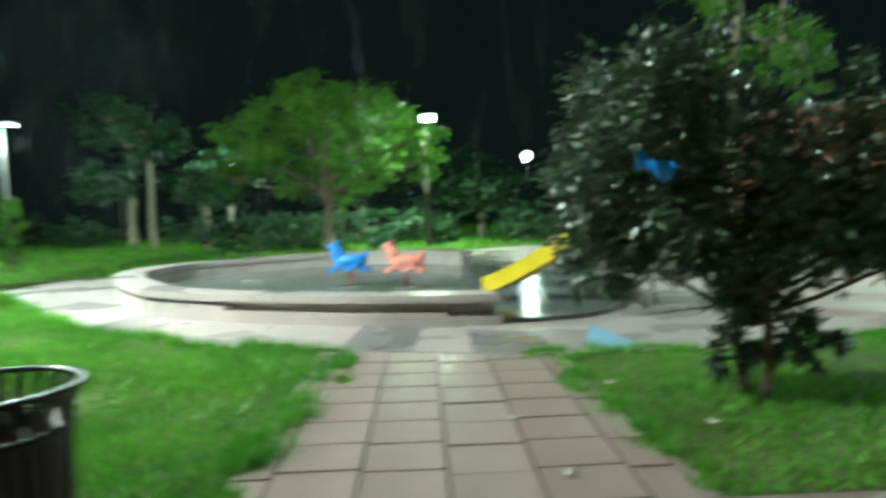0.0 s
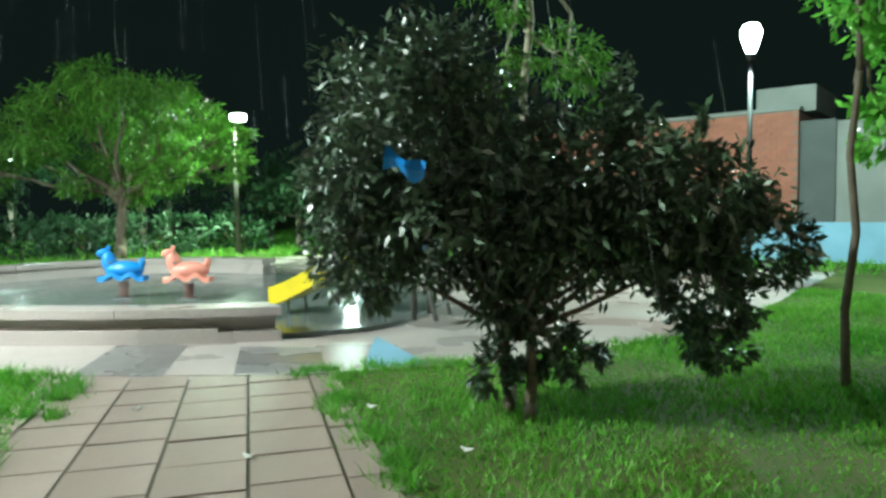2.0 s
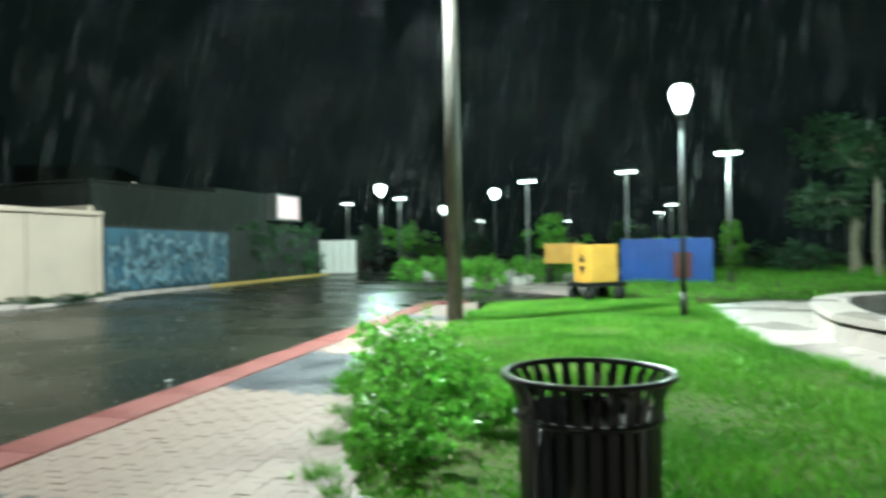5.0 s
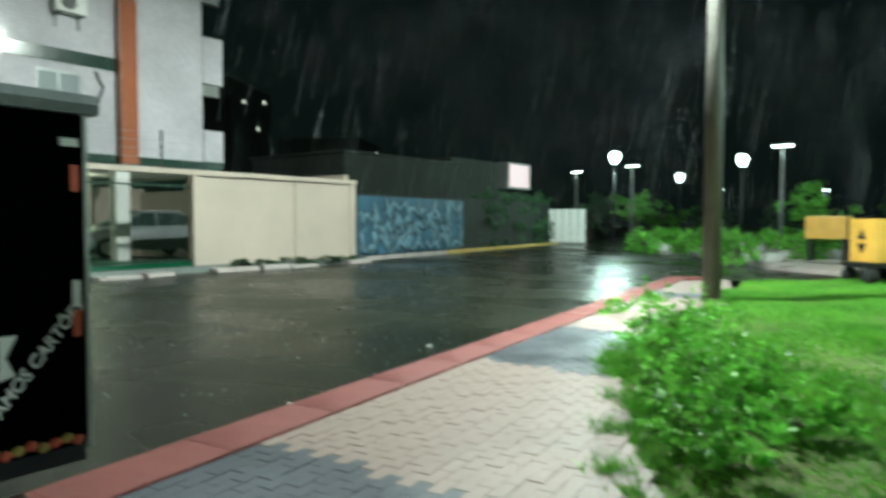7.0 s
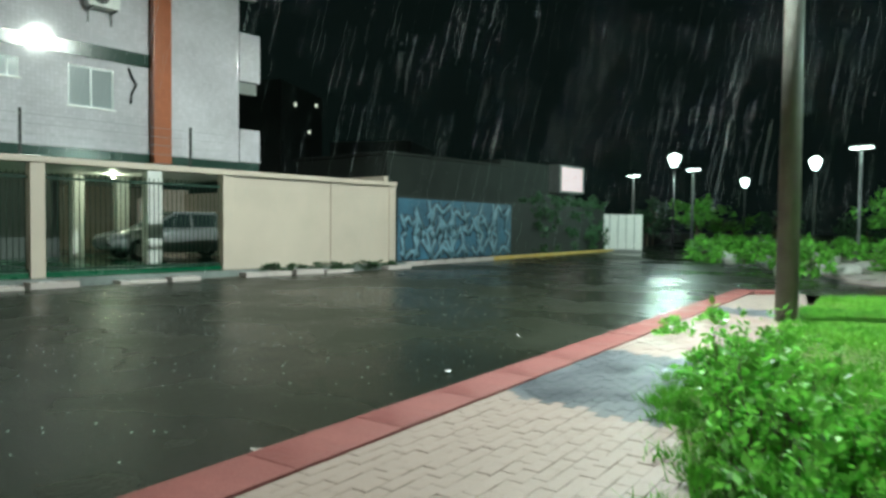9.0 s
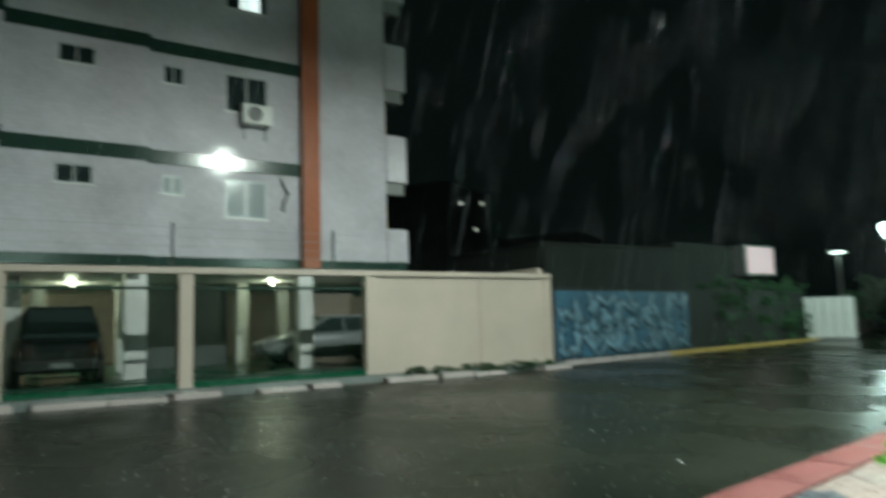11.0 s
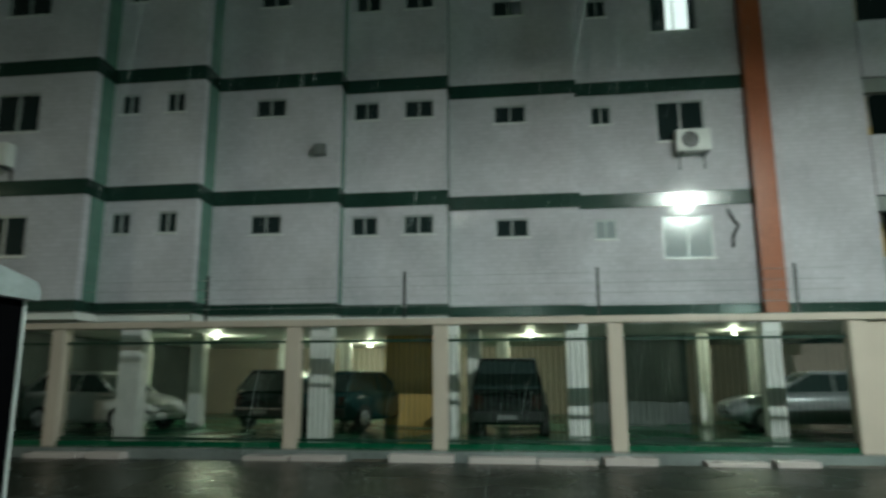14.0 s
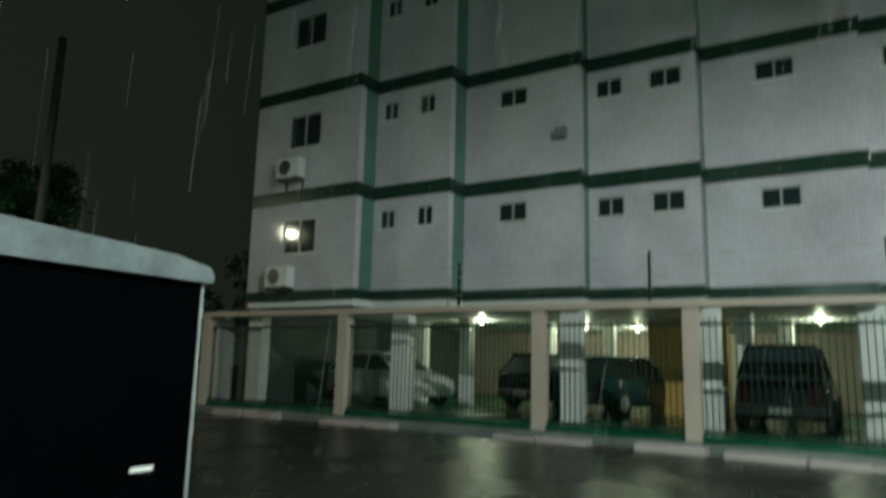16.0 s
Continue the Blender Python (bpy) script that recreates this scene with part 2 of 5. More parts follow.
LAMP_GLOW = glow("lit lamp glass", (0.93, 1.0, 0.97), 15.0)
LAMP_GLOW_FAR = glow("lit far lamp glass", (0.85, 1.0, 0.97), 11.0)
GARAGE_GLOW = glow("lit ceiling bulb", (1.0, 0.93, 0.8), 9.0)
SIGN_GLOW = glow("lit sign face", (0.75, 0.52, 0.58), 0.5)
WINDOW_GLOW = glow("lit curtain", (0.92, 0.95, 1.0), 1.6)
LAMP_POST = material("dark painted lamp post", (0.02, 0.022, 0.022), 0.4, var=0.2)
GARAGE_FLOOR = material("wet green garage floor", (0.008, 0.075, 0.034), 0.1, var=0.3, scale=0.8, fine=50, bump=0.15, rough2=0.35)
RAIN = material("falling rain drops", (0.36, 0.4, 0.4), 0.3, var=0.05, bump=0)
CAP = material("grey wet roof sheet", (0.16, 0.178, 0.182), 0.3, var=0.35, scale=5, fine=30, bump=0.2)
TOWER_LIGHT = glow("far lit window", (1.0, 0.95, 0.85), 1.2)
# near-black base tone shared by graffiti wall, back house and far towers
BLACK_PLASTER = material("near-black mottled plaster", (0.014, 0.018, 0.015), 0.85, var=0.5, scale=0.6, fine=30, bump=0.3)
THRESHOLD = material("grey worn concrete", (0.2, 0.185, 0.19), 0.12, var=0.25, scale=1.2, fine=60, bump=0.3, rough2=0.4)
MOSS = material("dark wall moss", (0.02, 0.05, 0.015), 0.7, var=0.4, scale=2, fine=15, bump=0, island=0.4)
DULL_RED = material("dull red board", (0.12, 0.025, 0.035), 0.5, var=0.3, scale=3)
STONE = material("pale boulder", (0.45, 0.45, 0.42), 0.6, var=0.25, scale=2, bump=0.4)

# ---------------------------------------------------------------- helpers for meshes


def box(bm, x0, x1, y0, y1, z0, z1, bevel=0.0):
    vs = [bm.verts.new((x, y, z)) for z in (z0, z1) for x, y in ((x0, y0), (x1, y0), (x1, y1), (x0, y1))]
    fs = [bm.faces.new([vs[i] for i in q]) for q in ((3, 2, 1, 0), (4, 5, 6, 7), (0, 1, 5, 4), (1, 2, 6, 5), (2, 3, 7, 6), (3, 0, 4, 7))]
    if bevel:
        edges = list({e for f in fs for e in f.edges})
        bmesh.ops.bevel(bm, geom=edges, offset=bevel, segments=2, affect="EDGES", profile=0.7)
    return bm


def tube(bm, p, q, r0, r1=None, seg=10, caps=True):
    p, q = Vector(p), Vector(q)
    r1 = r0 if r1 is None else r1
    d = (q - p).normalized()
    u = d.orthogonal().normalized()
    v = d.cross(u)
    rings = []
    for c, r in ((p, r0), (q, r1)):
        rings.append([bm.verts.new(c + (u * math.cos(a) + v * math.sin(a)) * r) for a in [2 * math.pi * i / seg for i in range(seg)]])
    for i in range(seg):
        f = bm.faces.new((rings[0][i], rings[0][(i + 1) % seg], rings[1][(i + 1) % seg], rings[1][i]))
        f.smooth = True
    if caps:
        bm.faces.new(rings[0][::-1])
        bm.faces.new(rings[1])
    return bm


def lathe(bm, profile, seg=24, c=(0, 0, 0)):
    """profile: radius and height pairs, turned round a vertical axis."""
    rings = [[bm.verts.new((c[0] + r * math.cos(2 * math.pi * i / seg), c[1] + r * math.sin(2 * math.pi * i / seg), c[2] + z)) for i in range(seg)] for r, z in profile]
    for a, b in zip(rings, rings[1:]):
        for i in range(seg):
            f = bm.faces.new((a[i], a[(i + 1) % seg], b[(i + 1) % seg], b[i]))
            f.smooth = True
    return bm


def ball(bm, c, rx, ry=None, rz=None, sub=2, rot=None):
    ry, rz = ry or rx, rz or rx
    got = bmesh.ops.create_icosphere(bm, subdivisions=sub, radius=1.0)
    m = Matrix.Translation(c) @ (rot or Matrix()) @ Matrix.Diagonal((rx, ry, rz, 1))
    bmesh.ops.transform(bm, matrix=m, verts=got["verts"])
    for v in got["verts"]:
        for f in v.link_faces:
            f.smooth = True
    return bm


def prism(bm, outline, z0, z1):
    """A flat plan outline given thickness."""
    n = len(outline)
    a = [bm.verts.new((x, y, z0)) for x, y in outline]
    b = [bm.verts.new((x, y, z1)) for x, y in outline]
    bm.faces.new(b)
    bm.faces.new(a[::-1])
    for i in range(n):
        bm.faces.new((a[i], a[(i + 1) % n], b[(i + 1) % n], b[i]))
    return bm


def mesh_of(name, bm, mat):
    bmesh.ops.recalc_face_normals(bm, faces=bm.faces[:])
    me = bpy.data.meshes.new(name)
    bm.to_mesh(me)
    bm.free()
    for m in (mat if isinstance(mat, (list, tuple)) else [mat]):
        me.materials.append(m)
    return me


def part(name, bm, mat, parent=None, label=""):
    ob = new(name, mesh_of(name, bm, mat))
    if parent is not None:
        ob.parent = parent
    return tagged(ob, label)


def thing(name, label, category, at=(0, 0, 0), rz=0.0, group="", kind=""):
    ob = new(name)
    ob.empty_display_size = 0.2
    ob.matrix_basis = pose(*at, 0, 0, rz)
    return tagged(ob, label, category, group, kind)


def solid(name, bm, mat, label, category, kind="", group=""):
    return tagged(part(name, bm, mat), label, category, group, kind)


def B():
    return bmesh.new()


def quads(name, verts, mat, parent=None, per=4):
    """One mesh from an array of loose faces, per corners each."""
    verts = np.asarray(verts, np.float32).reshape(-1, 3)
    n = len(verts) // per
    me = bpy.data.meshes.new(name)
    me.vertices.add(len(verts))
    me.vertices.foreach_set("co", verts.ravel())
    me.loops.add(n * per)
    me.loops.foreach_set("vertex_index", np.arange(n * per, dtype=np.int32))
    me.polygons.add(n)
    me.polygons.foreach_set("loop_start", np.arange(0, n * per, per, dtype=np.int32))
    me.polygons.foreach_set("loop_total", np.full(n, per, np.int32))
    me.update(calc_edges=True)
    me.materials.append(mat)
    ob = new(name, me)
    if parent is not None:
        ob.parent = parent
    return ob


def inside(outline, x, y):
    hit = np.zeros(len(x), bool)
    n = len(outline)
    for i in range(n):
        (x0, y0), (x1, y1) = outline[i], outline[(i + 1) % n]
        if y0 == y1:
            continue
        cross = ((y0 > y) != (y1 > y)) & (x < (x1 - x0) * (y - y0) / (y1 - y0) + x0)
        hit ^= cross
    return hit


RNG = np.random.default_rng(7)


def leaf_cloud(blobs, count, size, droop=0.0, aspect=0.45):
    """Leaves scattered near the skins of blobs (x, y, z, rx, ry, rz), grouped in clumps so that gaps stay between them."""
    out = []
    vol = np.array([b[3] * b[4] * b[5] for b in blobs]) ** 0.67
    share = (count * vol / vol.sum()).astype(int)
    for b, k in zip(blobs, share):
        if k < 1:
            continue
        clumps = max(6, k // 28)
        d = RNG.normal(size=(clumps, 3))
        d /= np.linalg.norm(d, axis=1, keepdims=True)
        rad = RNG.uniform(0.45, 1.08, (clumps, 1)) ** 0.6
        centre = d * rad
        pick = RNG.integers(0, clumps, k)
        p = centre[pick] + RNG.normal(scale=0.13, size=(k, 3))
        p = p * np.array(b[3:6]) + np.array(b[0:3])
        along = RNG.normal(size=(k, 3)) + d[pick] * 0.8
        along[:, 2] -= droop
        along /= np.linalg.norm(along, axis=1, keepdims=True)
        side = np.cross(along, RNG.normal(size=(k, 3)) + d[pick] * 1.3)
        side /= np.linalg.norm(side, axis=1, keepdims=True)
        s = size * RNG.uniform(0.6, 1.35, (k, 1))
        q = np.stack([p, p + along * s * 0.5 + side * s * aspect * 0.5, p + along * s, p + along * s * 0.5 - side * s * aspect * 0.5], 1)
        out.append(q)
    return np.concatenate(out)


def limb(bm, p, q, r0, r1, bend=0.08, steps=4, seg=7):
    p, q = Vector(p), Vector(q)
    pts = []
    for i in range(steps + 1):
        t = i / steps
        w = Vector((random.uniform(-1, 1), random.uniform(-1, 1), 0)) * bend * (0 if i in (0, steps) else 1) * (q - p).length
        pts.append(p.lerp(q, t) + w)
    for i in range(steps):
        a, b = r0 + (r1 - r0) * i / steps, r0 + (r1 - r0) * (i + 1) / steps
        tube(bm, pts[i], pts[i + 1], a, b, seg, caps=i in (0, steps - 1))
    return bm


def tree(name, label, at, trunk_top, r, blobs, count, size, leaf, bark=None, droop=0.0, category="tree", group="", aspect=0.45, stems=1):
    """Trunk with limbs into every leaf mass; blobs are relative to the foot."""
    t = thing(name, label, category, at, group=group)
    bm = B()
    top = Vector(trunk_top)
    for s in range(stems):
        off = Vector((random.uniform(-1, 1), random.uniform(-1, 1), 0)) * r * (2.6 if stems > 1 else 0)
        limb(bm, off, top + off * 1.5, r, r * 0.6, 0.015, 5, 9)
    for b in blobs:
        root = top * random.uniform(0.75, 1.0)
        above = [o for o in blobs if o[2] > b[2] + 0.25]
        if above and b[2] < 1.0 and math.hypot(b[0], b[1]) > 1.0:
            near = min(above, key=lambda o: math.hypot(o[0] - b[0], o[1] - b[1]))
            root = Vector(near[:3])
        limb(bm, root, (b[0], b[1], b[2]), r * 0.5, r * 0.15, 0.08, 4, 6)
        for _ in range(3):
            e = Vector((b[0], b[1], b[2])) + Vector((random.uniform(-1, 1) * b[3], random.uniform(-1, 1) * b[4], random.uniform(-0.6, 0.9) * b[5])) * 0.75
            limb(bm, Vector((b[0], b[1], b[2])) * 0.8 + root * 0.2, e, r * 0.2, r * 0.06, 0.1, 3, 5)
    part("trunk", bm, bark or BARK, t)
    q = leaf_cloud(blobs, count, size, droop, aspect)
    quads("crown", q.reshape(-1, 3), leaf, t)
    return t

# ---------------------------------------------------------------- ground, road, pavements


def kerb_y(x):
    return 2.66 + 0.14 * x


def sheet(bm, outline, zf):
    bm.faces.new([bm.verts.new((x, y, zf(x, y))) for x, y in outline])
    return bm


bm = B()
box(bm, -160, 200, -160, 200, -0.6, -0.3)
solid("ground", bm, SOIL, "dark wet soil reaching out to the night", "ground", "structure")
ROAD = [(-60, kerb_y(-60)), (12.6, kerb_y(12.6)), (14.2, 3.6), (15.2, 1.8), (18.0, 1.0), (60, 1.0), (60, 24), (36, 18.6), (26, 16.6), (12, 14.4), (12, 13.75), (-60, 13.75)]
bm = B()
sheet(bm, ROAD, lambda x, y: -0.13 + 0.018 * (y - 2.5))
solid("road", bm, ASPHALT, "wet dark asphalt road with puddles", "road", "structure")

SIDEWALK = [(-60, kerb_y(-60) - 0.44), (12.3, kerb_y(12.3) - 0.44), (13.4, 3.1), (10.5, 2.3), (8.2, 1.75), (4.3, 1.6), (2.4, 1.3), (0.96, 0.5), (0.09, 0.15), (-0.87, -0.5),
            (-2.3, -1.75), (-0.84, -2.75), (1.75, -4.95), (0.45, -6.5), (-2.6, -4.75), (-3.2, -5.6), (-4.0, -6.3), (-12, -9), (-60, -16)]
bm = B()
prism(bm, SIDEWALK, -0.3, -0.012)
pavement = solid("pavement", bm, JOINT, "pinkish and dark paver pavement, wet and worn", "pavement", "structure")

PLAZA = [(13.0, -2.5), (6.8, -2.95), (3.6, -3.95), (2.5, -4.75), (1.75, -4.95), (0.45, -6.5), (-0.99, -8.3), (-1.3, -9.7), (-1.8, -11.1), (-1.5, -20), (14, -20), (15.5, -9), (15, -4)]
bm = B()
prism(bm, PLAZA, -0.3, -0.004)
solid("plaza", bm, CONCRETE, "pale wet concrete plaza round the playground", "plaza", "structure")

bm = B()
prism(bm, [(17.5, 1.1), (45, 1.1), (45, 10), (25, 6.8), (19.5, 3.6)], -0.12, 0.0)
solid("far_pavement", bm, CONCRETE, "pale wet paving beside the planted bed", "pavement", "structure")
LAWN_A = [(-0.87, -0.5), (0.09, 0.15), (0.96, 0.5), (2.4, 1.3), (4.3, 1.6), (8.2, 1.75), (10.5, 2.3), (12.6, 2.6), (15.5, 0.2), (15.5, -2.3), (12.5, -2.5), (6.8, -2.95), (3.6, -3.95), (2.5, -4.75), (1.75, -4.95), (-0.84, -2.75), (-2.3, -1.75)]
LAWN_B = [(-2.6, -4.75), (0.45, -6.5), (-0.99, -8.3), (-1.3, -9.7), (-1.8, -11.1), (-1.5, -20), (-14, -20), (-14, -9.6), (-4.0, -6.3), (-3.2, -5.6)]
LAWN_C = [(15.5, 0.2), (60, 0.2), (60, -60), (-40, -60), (-40, -20), (14, -20), (15.5, -9), (15, -4), (15.5, -2.3)]
for outline, where in ((LAWN_A, "between pavement and playground"), (LAWN_B, "beside the slab path"), (LAWN_C, "under the far trees")):
    bm = B()
    prism(bm, outline, -0.3, -0.01)
    solid("lawn", bm, LAWN, "wet lawn soil " + where, "lawn", "structure")


def grass(outline, count, box_, height, near):
    x = RNG.uniform(box_[0], box_[1], count)
    y = RNG.uniform(box_[2], box_[3], count)
    keep = inside(outline, x, y)
    x, y = x[keep], y[keep]
    k = len(x)
    h = height * RNG.uniform(0.45, 1.3, k) * (0.75 + 0.5 * np.sin(x * 1.7 + 1.3) * np.sin(y * 2.1))
    a = RNG.uniform(0, 2 * np.pi, k)
    w = near * RNG.uniform(0.7, 1.3, k)
    lean = RNG.normal(scale=0.5, size=(k, 2)) * h[:, None]
    base = np.stack([x, y, np.full(k, -0.012)], 1)
    side = np.stack([np.cos(a) * w, np.sin(a) * w, np.zeros(k)], 1)
    tip = base + np.concatenate([lean, h[:, None]], 1)
    return np.stack([base - side, base + side, tip], 1)


g = [grass(LAWN_A, 190000, (-2.5, 15.6, -5, 2.7), 0.09, 0.008), grass(LAWN_B, 130000, (-9, 0.6, -16, -4.7), 0.075, 0.007)]


def edge_tufts(outline, first, last, per, height):
    """Longer clumps hanging over the lawn's edge, from corner first to corner last."""
    out = []
    for (x0, y0), (x1, y1) in zip(outline[first:last], outline[first + 1:last + 1]):
        for _ in range(int(math.hypot(x1 - x0, y1 - y0) * per)):
            u, r = RNG.uniform(), RNG.uniform(0.05, 0.16)
            k = int(60 * r / 0.1)
            cx, cy = x0 + (x1 - x0) * u + RNG.normal(scale=0.09), y0 + (y1 - y0) * u + RNG.normal(scale=0.09)
            base = np.stack([cx + RNG.normal(scale=r * 0.5, size=k), cy + RNG.normal(scale=r * 0.5, size=k), np.full(k, -0.012)], 1)
            a, w, h = RNG.uniform(0, 2 * np.pi, k), RNG.uniform(0.004, 0.008, k), height * RNG.uniform(0.5, 1.2, k)
            side = np.stack([np.cos(a) * w, np.sin(a) * w, 0 * w], 1)
            tip = base + np.concatenate([RNG.normal(scale=0.6, size=(k, 2)) * h[:, None], h[:, None]], 1)
            out.append(np.stack([base - side, base + side, tip], 1))
    return np.concatenate(out)


g += [edge_tufts(LAWN_A, 10, 15, 9, 0.13), edge_tufts(LAWN_A, 0, 6, 5, 0.12), edge_tufts(LAWN_B, 0, 3, 7, 0.1)]
tagged(quads("grass", np.concatenate(g).reshape(-1, 3), GRASS, per=3), "bright green wet grass lit by the lamps", "grass", kind="stuff")
tagged(quads("far_grass", grass(LAWN_C, 90000, (-20, 45, -40, 0.3), 0.22, 0.03).reshape(-1, 3), GRASS, per=3), "darker rough grass under the far trees", "grass", kind="stuff")

# kerbs: separate painted stones with small gaps
kerb = thing("kerb", "red painted concrete kerb, chipped and wet", "kerb", kind="structure")
kang = math.degrees(math.atan(0.14))
bm = B()
box(bm, -0.499, 0.499, -0.445, 0.0, -0.3, 0.012, 0.012)
kmesh = mesh_of("kerb_stone", bm, KERB_RED)
for i in range(44):
    s = -30 + i
    ob = new("kerb_stone", kmesh)
    ob.parent = kerb
    cx = s * math.cos(radians(kang)) - 0.2
    ob.matrix_basis = pose(cx, kerb_y(cx) + random.uniform(-0.004, 0.004), random.uniform(-0.003, 0.003), 0, 0, kang)
for k in range(1):
    ob = new("kerb_stone", kmesh)
    ob.parent = kerb
    ob.matrix_basis = pose(13.55 + 0.5 * k, 4.05 - 0.72 * k, -0.004, 0, 0, -55 + 2 * k)
far_kerb = thing("far_kerb", "pale broken concrete kerb along the fence", "kerb", kind="structure")
x = -40.0
while x < 11.6:
    w = random.uniform(0.7, 1.5)
    gone = random.random() < 0.2
    bm = B()
    box(bm, x, x + w * random.uniform(0.8, 0.99), (13.8 if gone else 13.62) + random.uniform(-0.05, 0.06), 13.989, -0.1, (0.07 if gone else 0.2) + random.uniform(-0.06, 0.03), 0.03)
    part("kerb_stone", bm, SOIL if gone else CONCRETE, far_kerb, "worn away kerb stone sunk in soil" if gone else "")
    x += w
bm = B()
box(bm, -40, 11.9, 13.99, 14.75, -0.2, 0.24)
solid("far_pavement", bm, CONCRETE_GREY, "narrow grey concrete strip under the fence", "pavement", "structure")
yellow_kerb = thing("yellow_kerb", "yellow painted kerb along the graffiti wall", "kerb", kind="structure")
for i in range(16):
    bm = B()
    x0 = 12.1 + i * 1.1
    y0 = 14.38 + 0.13 * (x0 - 12.1)
    box(bm, -0.54, 0.54, -0.13, 0.13, -0.2, 0.12, 0.02)
    ob = part("kerb_stone", bm, KERB_YELLOW if i > 4 else CONCRETE, yellow_kerb)
    ob.matrix_basis = pose(x0 + 0.54, y0 + 0.08, 0.1, 0, 0, 7.4)

# ---------------------------------------------------------------- apartment building
FLOORS = (0, 1, 2, 3)
H = 2.8
SEGMENTS = (
    # front y, x from, x to, windows: x from, x to, top, height
    (14.15, -12.7, -9.14, ((-11.5, -10.42, 5.02, 0.9),)),
    (14.85, -9.14, -6.95, ((-8.95, -8.5, 5.18, 0.48), (-7.85, -7.4, 5.18, 0.48))),
    (15.58, -6.95, -4.0, ((-6.03, -5.3, 5.21, 0.45),)),
    (16.12, -4.0, -1.6, ((-3.82, -3.2, 5.23, 0.45), (-2.6, -1.9, 5.23, 0.45))),
    (16.76, -1.6, 1.4, ((-0.53, 0.24, 5.23, 0.45),)),
    (17.0, 1.4, 5.3, ((1.78, 2.26, 5.19, 0.47), (3.3, 4.4, 5.23, 1.0))),
)
TOP = 14.3
UNDER = 2.95


def wall_with_holes(bm, x0, x1, z0, z1, y0, y1, holes):
    """One closed shell: front and back in cells, with reveals round every opening."""
    xs = sorted({x0, x1, *[h[0] for h in holes], *[h[1] for h in holes]})
    zs = sorted({z0, z1, *[h[2] for h in holes], *[h[3] for h in holes]})
    nx, nz = len(xs) - 1, len(zs) - 1
    full = [[not any(h[0] <= xs[i] and xs[i + 1] <= h[1] and h[2] <= zs[k] and zs[k + 1] <= h[3] for h in holes) for k in range(nz)] for i in range(nx)]
    verts = {}

    def v(i, k, y):
        if (i, k, y) not in verts:
            verts[(i, k, y)] = bm.verts.new((xs[i], y, zs[k]))
        return verts[(i, k, y)]

    def solid_at(i, k):
        return 0 <= i < nx and 0 <= k < nz and full[i][k]

    for i in range(nx):
        for k in range(nz):
            if not full[i][k]:
                continue
            bm.faces.new((v(i, k, y0), v(i + 1, k, y0), v(i + 1, k + 1, y0), v(i, k + 1, y0)))
            bm.faces.new((v(i, k + 1, y1), v(i + 1, k + 1, y1), v(i + 1, k, y1), v(i, k, y1)))
            for di, dk, p, q in ((-1, 0, (i, k), (i, k + 1)), (1, 0, (i + 1, k), (i + 1, k + 1)), (0, -1, (i, k), (i + 1, k)), (0, 1, (i, k + 1), (i + 1, k + 1))):
                if not solid_at(i + di, k + dk):
                    bm.faces.new((v(*p, y0), v(*q, y0), v(*q, y1), v(*p, y1)))
    return bm


building = thing("apartment_building", "white tiled apartment block with dark green bands above an open garage", "building")


def window(parent, x0, x1, z0, z1, y, panes=2, glass=None, name="window"):
    w = thing(name, "", "", (0, 0, 0))
    w.parent = parent
    f = 0.035
    bm = B()
    box(bm, x0, x1, y + 0.03, y + 0.09, z1 - f, z1)
    box(bm, x0, x1, y + 0.03, y + 0.09, z0, z0 + f)
    box(bm, x0, x0 + f, y + 0.03, y + 0.09, z0 + f, z1 - f)
    box(bm, x1 - f, x1, y + 0.03, y + 0.09, z0 + f, z1 - f)
    for i in range(1, panes):
        xm = x0 + (x1 - x0) * i / panes
        box(bm, xm - f / 2, xm + f / 2, y + 0.03, y + 0.09, z0 + f, z1 - f)
    part("frame", bm, ALU, w)
    for i in range(panes):
        a, b = x0 + (x1 - x0) * i / panes, x0 + (x1 - x0) * (i + 1) / panes
        bm = B()
        yy = y + 0.05 + 0.015 * (i % 2)
        box(bm, a + f * 0.6, b - f * 0.6, yy, yy + 0.006, z0 + f * 0.9, z1 - f * 0.9)
        part("pane", bm, glass or PANE, w)
    bm = B()
    box(bm, x0 - 0.04, x1 + 0.04, y - 0.035, y + 0.028, z0 - 0.035, z0 - 0.002, 0.006)
    part("sill", bm, WHITE, w)
    return w


